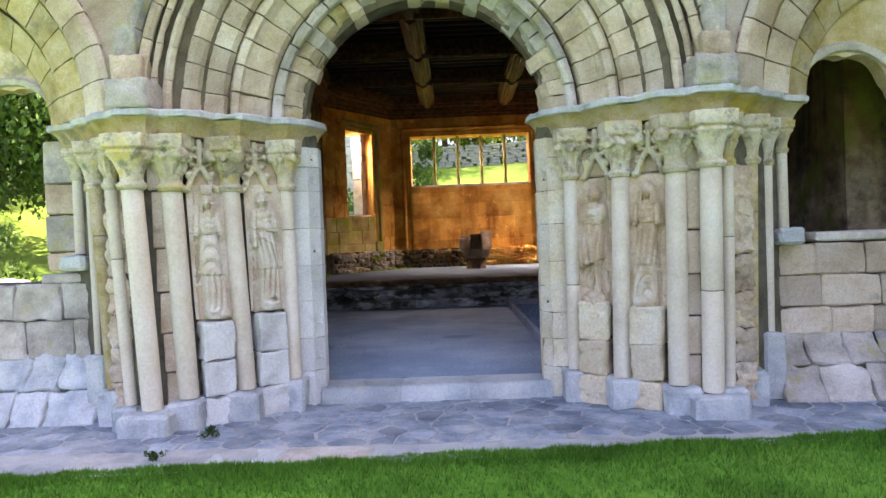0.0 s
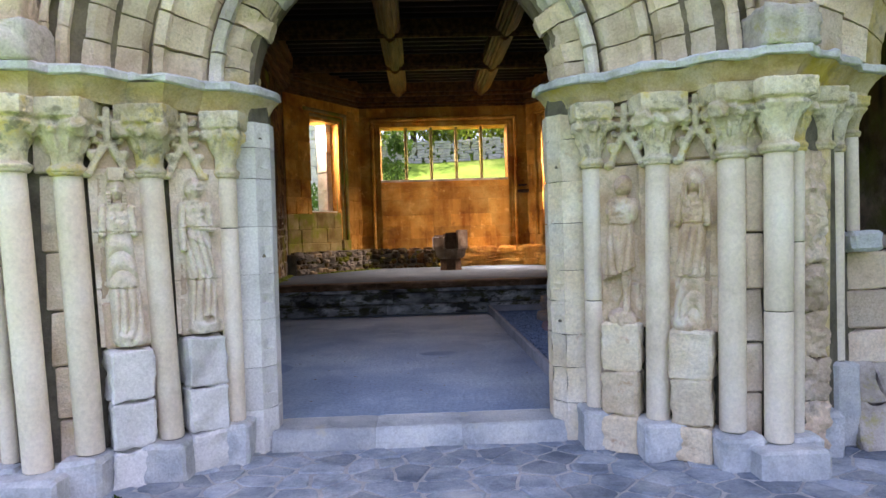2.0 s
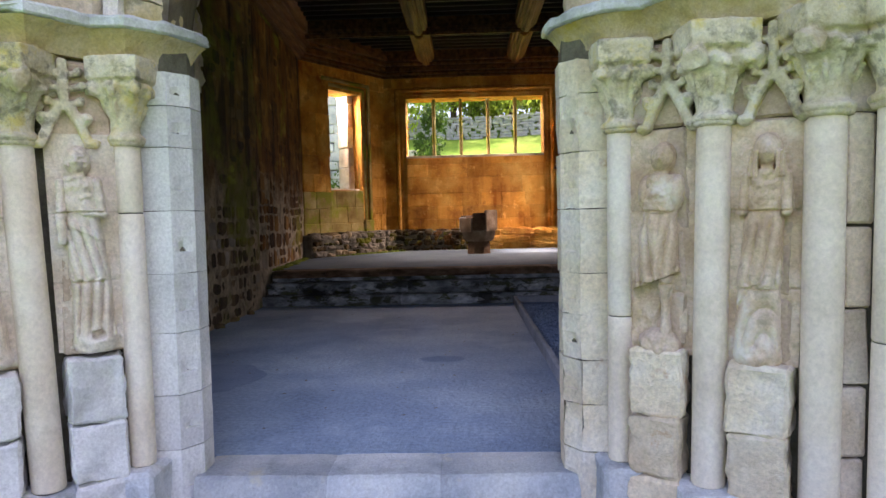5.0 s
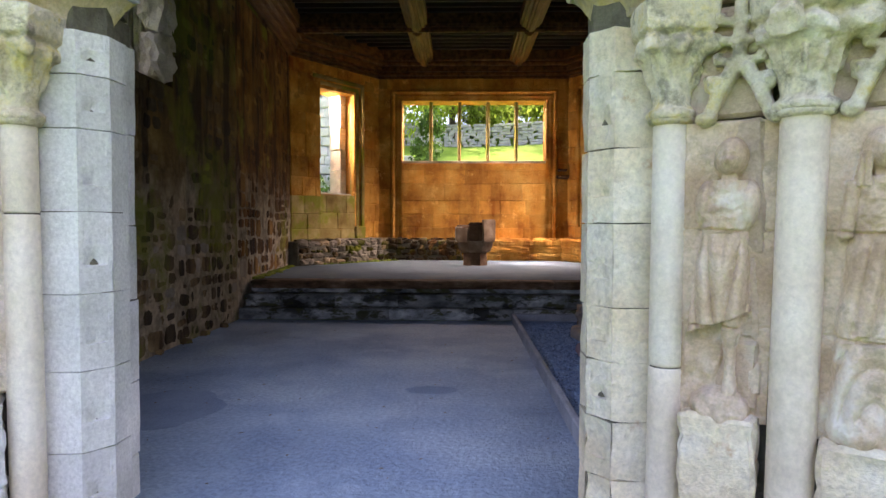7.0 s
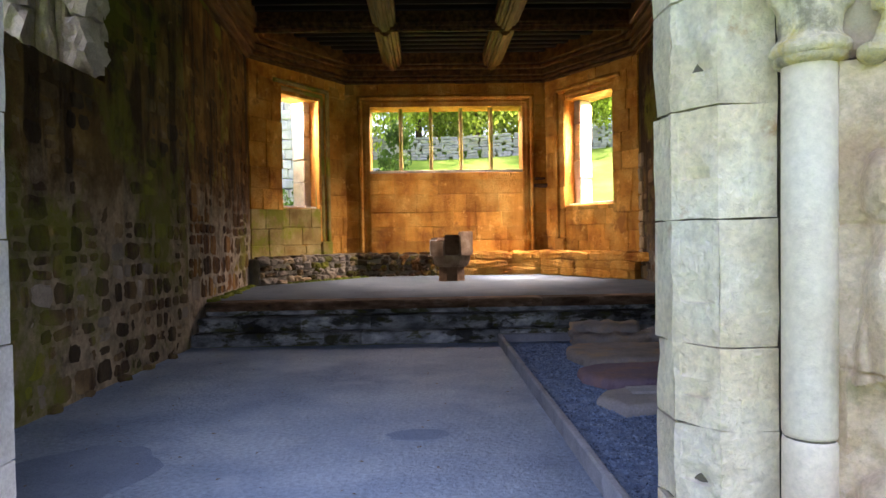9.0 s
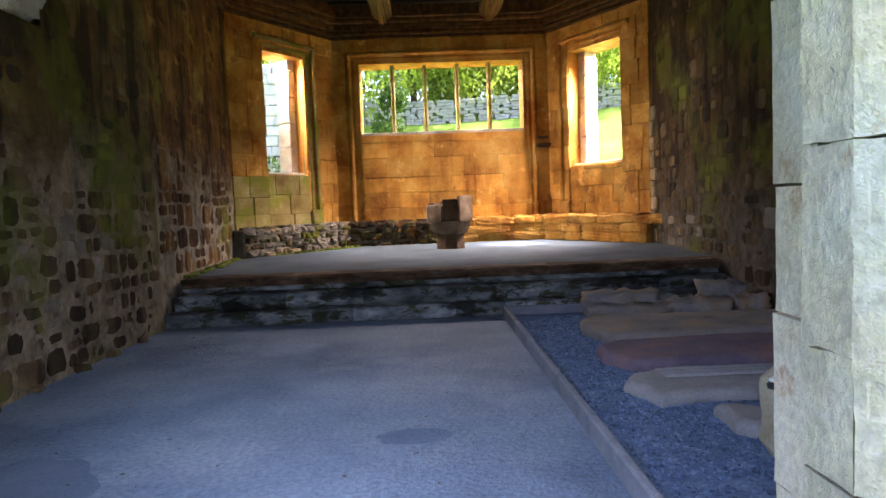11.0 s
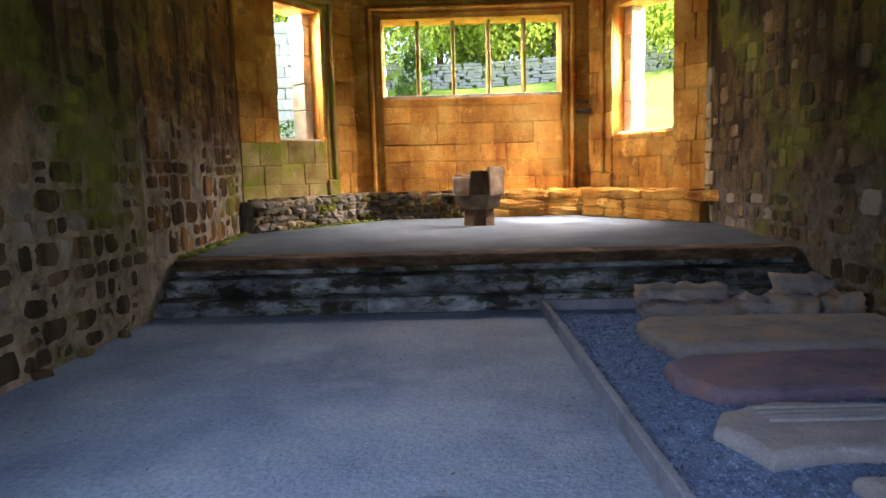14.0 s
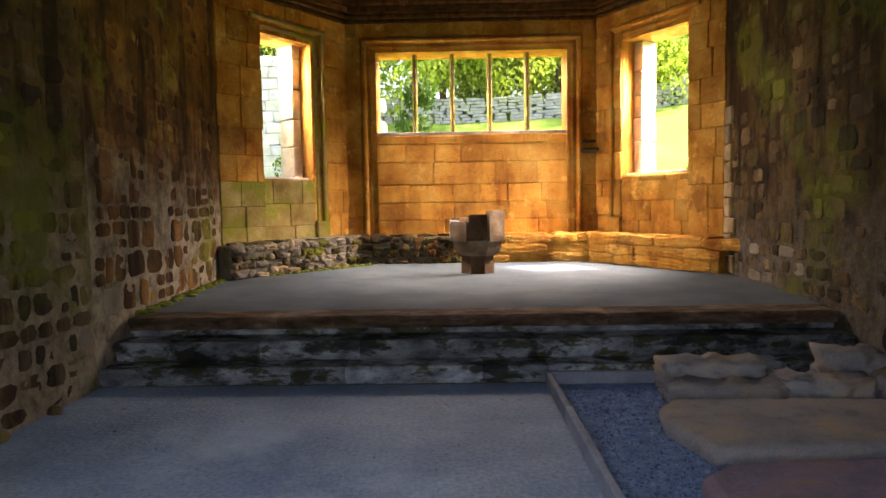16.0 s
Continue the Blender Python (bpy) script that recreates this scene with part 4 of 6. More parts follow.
def order(thing, cx, z0, profile, count, material, rng, gap=0.0055, span=(0.0, math.pi), jit=0.004):
    da = (span[1] - span[0]) / count
    base = None
    for i in range(count):
        if i % 3 == 0:
            r_mid = sum(p[0] for p in profile) / len(profile)
            cut = gap / r_mid
            prof = [(r + rng.uniform(-jit, jit), y + rng.uniform(-jit, jit)) for r, y in profile]
            base = hewn("voussoir", *sweep(prof, cut, da - cut, 3), material, 1 if count > 23 else 2, 0.0065, 8, rng.uniform(0, 40), 1.3)
        put("voussoir", base, thing, Matrix.Translation((cx, 0, z0)) @ Matrix.Rotation(-(span[0] + i * da), 4, "Y"))


ra = random.Random(31)
door_arch = empty("door_arch", (0, 0, 0), "round moulded doorway arch of pale limestone voussoirs", "arch", kind="structure")
Z0 = SPRING - 0.01
core = join(sweep([(1.10, 5.78), (1.36, 5.70), (1.72, 5.42), (2.05, 5.16), (2.42, 5.08), (2.42, 6.38), (1.22, 6.38), (1.10, 5.95)], 0, math.pi, 48))
put("core", mesh_of("core", [Vector(p) + Vector((C, 0, Z0)) for p in core[0]], core[1], M_ARCHMORTAR), door_arch)
# broken innermost ring: uneven chipped stones
for i in range(26):
    da = math.pi / 26
    rin = 1.075 + ra.uniform(-0.01, 0.05)
    prof = [(rin, 5.95), (rin + ra.uniform(-0.015, 0.02), 5.80), (rin + 0.07, 5.70 + ra.uniform(-0.01, 0.03)), (1.30, 5.68), (1.30, 5.95)]
    me = hewn("voussoir", *sweep(prof, 0.003, da - 0.003, 2), ra.choice((M_LIMEGREY, M_LICHEN, M_LIME)), 2, 0.016, 9, i * 1.7, 1.4)
    put("voussoir", me, door_arch, Matrix.Translation((C, 0, Z0)) @ Matrix.Rotation(-i * da, 4, "Y"))
roll = [(1.315 + 0.055 * math.cos(a), 5.63 + 0.055 * math.sin(a)) for a in [2 * math.pi * k / 8 for k in range(8)]]
order(door_arch, C, Z0, roll, 18, M_LIMEGREY, ra)
order(door_arch, C, Z0, [(1.385, 5.62), (1.40, 5.57), (1.44, 5.55), (1.55, 5.50), (1.585, 5.46), (1.60, 5.41), (1.66, 5.40), (1.69, 5.44), (1.69, 5.66), (1.385, 5.72)], 22, M_LIME, ra)
order(door_arch, C, Z0, [(1.705, 5.42), (1.72, 5.36), (1.80, 5.33), (1.88, 5.30), (1.905, 5.24), (1.95, 5.20), (2.03, 5.19), (2.05, 5.22), (2.05, 5.44), (1.705, 5.48)], 28, M_LIME, ra)
for rr, yy, sz in ((2.10, 5.13, 0.04), (2.19, 5.07, 0.03), (2.27, 5.03, 0.045)):
    order(door_arch, C, Z0, [(rr + sz * math.cos(a), yy + sz * math.sin(a)) for a in [2 * math.pi * k / 7 for k in range(7)]], 24, M_LIME, ra, 0.003)
order(door_arch, C, Z0, [(2.33, 5.02), (2.36, 4.97), (2.42, 4.95), (2.45, 5.0), (2.45, 5.15), (2.33, 5.15)], 22, M_LIMEGREY, ra)

for s, side in ((1, "south"), (-1, "north")):
    sx = X(s, 4.38)
    bay = empty("window_arch", (0, 0, 0), "round window arch with splayed pale voussoirs", "arch", kind="structure")
    core = sweep([(0.98, 5.85), (1.30, 5.45), (1.60, 5.2), (1.86, 5.08), (1.86, 6.38), (0.98, 6.38)], 0, math.pi, 40)
    put("core", mesh_of("core", [Vector(p) + Vector((sx, 0, Z0)) for p in core[0]], core[1], M_ARCHMORTAR), bay)
    order(bay, sx, Z0, [(1.58, 5.16), (1.62, 5.10), (1.80, 5.03), (1.86, 5.05), (1.86, 5.25), (1.58, 5.3)], 20, M_LIME, ra)
    order(bay, sx, Z0, [(1.27, 5.38), (1.30, 5.33), (1.50, 5.24), (1.56, 5.22), (1.56, 5.45), (1.27, 5.5)], 18, M_LICHEN if s < 0 else M_LIME, ra)
    order(bay, sx, Z0, [(0.97, 5.68), (1.0, 5.62), (1.16, 5.50), (1.24, 5.44), (1.24, 5.7), (0.97, 5.8)], 15, M_LICHEN, ra)
    # two cusped lights under solid stone
    lights = (sx - 0.60, sx + 0.60)
    v, f, cols_ = [], [], 49
    for i in range(cols_):
        x = sx - 1.06 + 2.12 * i / (cols_ - 1)
        hi = Z0 + math.sqrt(max(0.0, 1.08 ** 2 - (x - sx) ** 2))
        lo = SPRING - 0.02
        for c_ in lights:
            d_ = abs(x - c_)
            if d_ < 0.44:
                cusp = 0.07 * (1 - abs(math.cos(3 * math.acos(min(1, max(-1, (x - c_) / 0.44))) / 1.0)) ** 0.5)
                lo = max(lo, SPRING - 0.02 + math.sqrt(0.44 ** 2 - d_ ** 2) - cusp)
        lo = min(lo, hi - 0.02)
        for y_, z_ in ((5.70, lo), (5.86, lo), (5.86, hi), (5.70, hi)):
            v.append((x, y_, z_))
    for i in range(cols_ - 1):
        f += [[4 * i + k, 4 * i + (k + 1) % 4, 4 * i + 4 + (k + 1) % 4, 4 * i + 4 + k] for k in range(4)]
    f += [[0, 1, 2, 3], [4 * (cols_ - 1) + k for k in (3, 2, 1, 0)]]
    put("tracery", hewn("tracery", v, f, M_LICHEN, 1, 0.006, 9, s + 6, 1.0), bay, label="solid stone plate pierced by two cusped lights")
    for c_ in lights:
        rim = sweep([(0.44, 5.69), (0.45, 5.66), (0.50, 5.64), (0.53, 5.68), (0.53, 5.75), (0.44, 5.75)], 0.0, math.pi, 20)
        rim = ([(p[0] + c_, p[1], p[2] + SPRING - 0.02) for p in rim[0]], rim[1])
        put("tracery", hewn("tracery", *rim, M_LIMEGREY, 1, 0.007, 9, c_, 1.2), bay, label="weathered cusped arch moulding")
    if s > 0:
        v, f = lathe([(0.07, 1.24), (0.07, 2.30), (0.11, 2.40), (0.12, 2.46)], 14, 0.02, ra)
        put("mullion", mesh_of("mullion", [(p[0] + sx, p[1] + 5.76, p[2]) for p in v], f, M_LIMEGREY, True), bay, label="slender stone mullion")
    # springer block on the impost between the arches
    blk = empty("springer_block", (X(s, 2.30), 4.98, 2.43), "large worn springer stone above the impost", "stonework")
    for w, d, h, dx, dy, dz, mt in ((0.34, 0.32, 0.24, 0.0, 0.0, 0.12, M_LIMEGREY), (0.24, 0.28, 0.20, s * 0.03, 0.06, 0.34, M_LIME), (0.17, 0.24, 0.30, s * 0.05, 0.09, 0.58, M_LIMEGREY)):
        v, f = rblock(w, d, h, ra.uniform(0, 40), 0.022, 4, 0.96)
        put("block", mesh_of("block", [p + Vector((dx, dy, dz)) for p in v], f, mt, True), blk)


def arched_wall(x0, x1, holes, zb, zt, y0, y1, step=0.1):
    """Upright slab from x0 to x1 whose foot follows the round holes."""
    xs_ = sorted(set([x0, x1] + [x0 + step * i for i in range(int((x1 - x0) / step))] + [q for cx, z, r in holes for q in (cx - r, cx + r)]))
    xs_ = [q for q in xs_ if x0 <= q <= x1]

    def foot(x):
        z = zb
        for cx, z_, r in holes:
            if abs(x - cx) < r:
                z = max(z, z_ + math.sqrt(r * r - (x - cx) ** 2))
        return z

    v, f = [], []
    for x in xs_:
        z = foot(x)
        v += [(x, y0, z), (x, y1, z), (x, y1, zt), (x, y0, zt)]
    for i in range(len(xs_) - 1):
        a, b = 4 * i, 4 * i + 4
        for k in range(4):
            f.append([a + k, a + (k + 1) % 4, b + (k + 1) % 4, b + k])
    f += [[0, 1, 2, 3], [4 * (len(xs_) - 1) + k for k in (3, 2, 1, 0)]]
    return v, f


holes = [(C, Z0, 2.40), (X(1, 4.38), Z0, 1.84), (X(-1, 4.38), Z0, 1.84)]
put("wall_west", mesh_of("wall_west", *arched_wall(-7.2, 8.0, holes, SPRING - 0.01, 6.6, 5.10, 6.36), M_LIME), label="pale limestone wall above the round arches", category="wall", kind="structure")

# side bays: low walls under the windows, battered foot, sill
for s in (1, -1):
    x0, x1 = sorted((X(s, 3.05), X(s, 6.4)))
    if s > 0:
        low = put("wall_south_bay", mesh_of("wall_south_bay", *prism([(x0, 5.66), (x1, 5.66), (x1, 6.36), (x0, 6.36)], -0.3, 1.16), M_MORTAR), label="coursed stone wall below a window", category="wall", kind="structure")
    else:
        low = put("wall_north_bay", mesh_of("wall_north_bay", *prism([(x0, 5.66), (x1, 5.66), (x1, 6.36), (x0, 6.36)], -0.3, 1.04), M_MORTAR), label="low ruined stone wall, open above", category="wall", kind="structure")
    top = 1.16 if s > 0 else 1.04
    rows = [(0.36, 0.60), (0.60, 0.88), (0.88, top)] if s > 0 else [(0.36, 0.72), (0.72, top)]
    for a, b in rows:
        x = x0 + (0.0 if s > 0 else 0.0)
        while x < x1:
            w = ra.uniform(0.28, 0.55)
            me = wornbox("ashlar", w - 0.006, 0.16, b - a - 0.006, M_LIME if s > 0 else M_LIMEGREY, abs(x) * 5 + a, 0.022, 0.010 if s > 0 else 0.026, 8)
            put("ashlar", shifted(me, Matrix.Translation((x + w / 2, 5.64 + ra.uniform(-0.008, 0.008), (a + b) / 2))), low)
            x += w
    for j, (a, b, ya, yb) in enumerate(((-0.16, 0.12, 5.16, 5.36), (0.12, 0.40, 5.36, 5.58))):
        x = x0 - 0.1
        while x < x1:
            w = ra.uniform(0.26, 0.5)
            tilt = math.degrees(math.atan2(yb - ya, b - a))
            me = wornbox("plinth_stone", w - 0.008, 0.30, math.hypot(b - a, yb - ya) - 0.006, M_PLINTH if s < 0 else M_LIMEGREY, abs(x) * 3 + j, 0.024, 0.036, 9)
            put("plinth_stone", shifted(me, Matrix.Translation((x + w / 2, (ya + yb) / 2 + 0.14, (a + b) / 2 - 0.08)) @ pose(0, 0, 0, -tilt, 0, 0)), low)
            x += w
    sv, sf = cbox(x1 - x0 - 0.3, 0.62, 0.09, 0.015, 0.006, ra)
    if s > 0:
        put("sill", mesh_of("sill", [p + Vector(((x0 + x1) / 2 + 0.2, 5.86, top + 0.055)) for p in sv], sf, M_LIMEGREY), low)
# square stone end of the north window jamb
jn = empty("window_jamb", (X(-1, 3.3), 5.85, 1.04), "squared stone window jamb with red and grey blocks", "stonework")
for a, b, mt in ((0, 0.1, M_LIMEGREY), (0.1, 0.28, M_ROSE), (0.28, 0.62, M_LIMEGREY), (0.62, 0.9, M_LIME), (0.9, 1.3, M_LIMEGREY)):
    v, f = cbox(0.34 if a else 0.46, 0.46, b - a - 0.01, 0.014, 0.01, ra)
    put("block", mesh_of("block", [p + Vector((0, 0, (a + b) / 2)) for p in v], f, mt), jn)
put("wall_north_end", mesh_of("wall_north_end", *prism([(-7.2, 5.2), (-5.6, 5.2), (-5.6, 6.36), (-7.2, 6.36)], -0.3, SPRING), M_LIME), label="pale stone pier beyond the window", category="wall", kind="structure")
put("wall_south_end", mesh_of("wall_south_end", *prism([(5.9, 5.2), (8.0, 5.2), (8.0, 6.36), (5.9, 6.36)], -0.3, SPRING), M_LIME), label="pale stone pier beyond the window", category="wall", kind="structure")
# added wall, never in view, that keeps the sun off the lawn
put("wall_south_range", mesh_of("wall_south_range", *prism([(8.0, -2.5), (9.0, -2.5), (9.0, 6.36), (8.0, 6.36)], -0.3, 14.5), M_LIME), label="tall unseen pale wall added to shade the lawn", category="wall", kind="structure")

# threshold
thr = empty("threshold", (C, 5.85, -0.15), "worn stone threshold step of three slabs", "step", kind="structure")
for a, b in ((-0.745, -0.012), (-0.010, 0.612), (0.614, 1.365)):
    n_, v, f = 9, [], []
    for i in range(n_ + 1):
        x = a + (b - a) * i / n_ - C
        d = [0.012 * noise.noise((x * 3, 7.0, k)) + 0.004 * noise.noise((x * 14, 2.0, k)) for k in range(5)]
        e = 0.006 if i in (0, n_) else 0.0
        for y, z in ((-0.175 + d[0] + e, 0.0), (-0.170 + d[0] + e, 0.045 + d[1] * 0.5), (-0.135 + d[2] + e, 0.130 + d[3] - e), (-0.115 + d[2], 0.144 + 0.5 * d[3] - e), (0.10, 0.150 + 0.3 * d[4] - e), (0.23, 0.146 - e), (0.23, 0.0)):
            v.append((x, y, z))
    for i in range(n_):
        f += [[7 * i + k, 7 * i + (k + 1) % 7, 7 * i + 7 + (k + 1) % 7, 7 * i + 7 + k] for k in range(7)]
    f += [list(range(7)), [7 * n_ + 6 - k for k in range(7)]]
    put("step_stone", mesh_of("step_stone", v, f, M_THRESH), thr)

# weeds at the foot of the columns
for i, (x, y, r) in enumerate(((-1.40, 4.70, 0.065), (-1.62, 4.24, 0.05))):
    b = empty("weed", (x, y, GROUND), "small green weed growing at the foot of the stonework", "weed", group="weeds")
    put("leaves", mesh_of("leaves", *leaves(150, r, 0.022, random.Random(i + 400), 0.8, (0, 0, r * 0.6)), M_IVY), b)

# ---- chapter room shell ----
XL, XR, YF, YC, YB = -2.52, 4.40, 6.36, 16.70, 19.0
XA, XB = -1.25, 3.33
XLC, XRC = -2.80, 4.72   # the side walls spread towards the apse
KERB = [(1.545, 6.4), (1.525, 12.62)]
put("floor", mesh_of("floor", *prism([(-2.7, 6.05), (1.545, 6.05), (1.525, 12.66), (-2.7, 12.66)], -0.4, 0.0), M_CONC), label="blue grey exposed aggregate concrete floor", category="floor", kind="structure")
put("floor_gravel", mesh_of("floor_gravel", *prism([(1.555, 6.3), (4.6, 6.3), (4.6, 12.66), (1.535, 12.66)], -0.4, 0.015), M_GRAVEL), label="bed of fine blue grey gravel", category="gravel", kind="structure")
rc = random.Random(77)
# gravel stones
v, f = [], []
tet = ([(1, 1, 1), (1, -1, -1), (-1, 1, -1), (-1, -1, 1)], [[0, 1, 2], [0, 2, 3], [0, 3, 1], [1, 3, 2]])
for i in range(30000):
    y = rc.uniform(6.6, 12.4)
    x = rc.uniform(1.60, 4.4)
    r, o = rc.uniform(0.004, 0.012), len(v)
    q = Euler((rc.uniform(0, 6), rc.uniform(0, 6), rc.uniform(0, 6))).to_matrix()
    v += [(q @ Vector(p)) * r + Vector((x, y, 0.013)) for p in tet[0]]
    f += [[k + o for k in t] for t in tet[1]]
put("gravel", mesh_of("gravel", v, f, M_GRAVEL), label="loose blue grey gravel stones", category="gravel", kind="stuff")
kerb = empty("kerb", (1.7, 9.5, 0), "thin grey concrete kerb edging the gravel bed", "kerb", kind="structure")
n = 6
for i in range(n):
    a = Vector((*KERB[0], 0)).lerp(Vector((*KERB[1], 0)), i / n)
    b = Vector((*KERB[0], 0)).lerp(Vector((*KERB[1], 0)), (i + 1) / n)
    v, f = cbox((b - a).length - 0.002, 0.052, 0.15, 0.010, 0.002, rc)
    m_ = Matrix.Translation((a + b) / 2 + Vector((-1.7, -9.5, 0.05))) @ pose(0, 0, 0, 0, 0, math.degrees(math.atan2(b.y - a.y, b.x - a.x)))
    put("kerb_stone", mesh_of("kerb_stone", [m_ @ p for p in v], f, M_KERB), kerb)
v, f = cbox(1.3, 0.06, 0.12, 0.01, 0.002, rc)
put("kerb_stone", mesh_of("kerb_stone", [p + Vector((2.2 - 1.7, 12.60 - 9.5, 0.06)) for p in v], f, M_KERB), kerb)

def fused_step(w, d, h, rng):
    """A step stone whose front edge is chipped and undercut along its length."""
    m, v, f, s = 10, [], [], rng.uniform(0, 90)
    for i in range(m + 1):
        x = -w / 2 + w * i / m
        g = [noise.noise((s + x * 5, k * 3.1, 0)) * 0.018 + noise.noise((s + x * 17, k, 5)) * 0.010 for k in range(4)]
        e = 0.008 if i in (0, m) else 0.0
        for y, z in ((-d / 2 + 0.045 + g[0] + e, -h / 2), (-d / 2 + 0.022 + g[1] + e, -h * 0.1), (-d / 2 + g[2] + e, h / 2 - 0.035 + g[3] * 0.5), (-d / 2 + 0.028 + g[2], h / 2 - e), (d / 2, h / 2), (d / 2, -h / 2)):
            v.append(Vector((x, y, z)))
    for i in range(m):
        f += [[6 * i + k, 6 * i + (k + 1) % 6, 6 * i + 6 + (k + 1) % 6, 6 * i + 6 + k] for k in range(6)]
    f += [list(range(6)), [6 * m + 5 - k for k in range(6)]]
    return v, f


# steps up to the dais
steps = empty("steps", (0.9, 13.0, 0), "three worn dark stone steps up to the dais", "steps", kind="structure")
for i, (y0, z0, z1, lip) in enumerate(((12.64, 0.0, 0.165, 0.0), (12.92, 0.165, 0.345, 0.0), (13.20, 0.345, 0.53, 0.03))):
    if i == 2:
        put("riser", mesh_of("riser", *moved(prism([(XL, y0 + 0.10), (XR, y0 + 0.10), (XR, y0 + 0.4), (XL, y0 + 0.4)], z0, 0.42), Matrix.Translation((-0.9, -13, 0))), M_STEP), steps)
        z0 = 0.405
    x = XL + 0.01
    while x < XR - 0.05:
        w = min(rc.uniform(0.45, 1.1), XR - x)
        v, f = fused_step(w - 0.006, 0.42, z1 - z0 - 0.002, rc)
        put("step_stone", mesh_of("step_stone", [p + Vector((x + w / 2 - 0.9, y0 + 0.21 - 13 + rc.uniform(-0.015, 0.015), (z0 + z1) / 2)) for p in v], f, M_STEPTOP if i == 2 else M_STEP), steps)
        x += w
dais_plan = [(XL - 0.05, 13.6), (XR + 0.05, 13.6), (XRC, YC), (XB, YB), (XA, YB), (XLC, YC)]
v, f = prism(dais_plan, 0.0, 0.53)
v = [(x, y, z if z < 0.1 else 0.526 + 0.006 * (y - 13.25)) for x, y, z in v]
put("floor_dais", mesh_of("floor_dais", v, f, M_DAIS), label="smooth grey screed floor of the raised dais", category="floor", kind="structure")


def wall_box(name, x0, x1, y0, y1, z0, z1, material, label):
    return put(name, mesh_of(name, *prism([(x0, y0), (x1, y0), (x1, y1), (x0, y1)], z0, z1), material), label=label, category="wall", kind="structure")


LW = "dark damp rubble wall with moss and brown stains"
north = wall_box("wall_north", XL - 0.8, XL, 6.3, 7.6, -0.3, 6.4, M_RUBWALL, LW)
nb = wall_box("wall_north_low", XL - 0.8, XL, 7.6, 10.5, -0.3, 2.95, M_RUBWALL, LW)
wall_box("wall_north_top", XL - 0.8, XL, 7.6, 10.5, 4.7, 6.4, M_RUBWALL, LW)
nr = wall_box("wall_north_rear", XL - 0.8, XL, 10.5, 12.6, -0.3, 6.4, M_RUBWALL, LW)
nrr = put("wall_north_dais", mesh_of("wall_north_dais", *prism([(XL - 0.85, 12.6), (XL - 0.03, 12.6), (XLC, YC), (XLC - 0.8, YC)], -0.3, 6.4), M_RUBWALL), label=LW, category="wall", kind="structure")
swr = put("wall_south_dais", mesh_of("wall_south_dais", *prism([(XR, 12.6), (XR + 0.8, 12.6), (XRC + 0.8, YC), (XRC, YC)], -0.3, 6.4), M_RUBWALL), label="rubble wall darkened for shade, stained brown and ochre", category="wall", kind="structure")
sw_ = wall_box("wall_south", XR, XR + 0.8, 6.3, 12.6, -0.3, 6.4, M_RUBWALL, "rubble wall darkened for shade, stained brown and ochre")
# window in the north wall: pale broken jamb of moulded stones
wj = empty("window_1", (XL, 10.3, 2.95), "unglazed window in the side wall with broken pale jamb stones", "window", kind="structure")
for i, (dx, dy, w, d, z0, z1) in enumerate(((-0.62, -0.1, 0.3, 0.34, 0, 0.6), (-0.62, -0.1, 0.3, 0.34, 0.61, 1.2), (-0.62, -0.1, 0.3, 0.34, 1.21, 1.75), (-0.40, 0.0, 0.12, 0.22, 0.02, 0.9), (-0.40, 0.0, 0.12, 0.22, 0.91, 1.75),
                                            (-0.27, 0.06, 0.09, 0.16, 0.0, 1.1), (-0.27, 0.06, 0.09, 0.16, 1.11, 1.75), (-0.1, 0.1, 0.24, 0.36, 0.05, 0.55), (-0.1, 0.1, 0.24, 0.36, 0.56, 1.1), (-0.1, 0.1, 0.24, 0.36, 1.11, 1.75))):
    v, f = rblock(w * 1.1, d * 1.1, z1 - z0, i * 3.7, 0.055, 3, 0.93)
    put("jamb_stone", mesh_of("jamb_stone", [p + Vector((dx, dy, (z0 + z1) / 2)) for p in v], f, M_LIMEGREY), wj)

# ---- apse: three sides, each a wall with a window through it ----
def apse_wall(name, a, b, o0, o1, z0, z1, label, t=0.62):
    """Wall from a to b (inner face, a to b seen from within left to right) with an opening between o0 and o1 along it."""
    a, b = Vector(a), Vector(b)
    d = (b - a)
    L = d.length
    ang = math.degrees(math.atan2(d.y, d.x))
    root = empty(name, (a.x, a.y, 0), label, "wall", kind="structure")
    root.rotation_euler = (0, 0, radians(ang))
    e = 0.35
    for x0, x1, za, zb in ((-e, o0, 0.0, 6.4), (o1, L + e, 0.0, 6.4), (o0, o1, 0.0, z0), (o0, o1, z1, 6.4)):
        put("masonry", mesh_of("masonry", *prism([(x0, 0), (x1, 0), (x1, t), (x0, t)], za, zb), M_APSE), root)
    return root, L


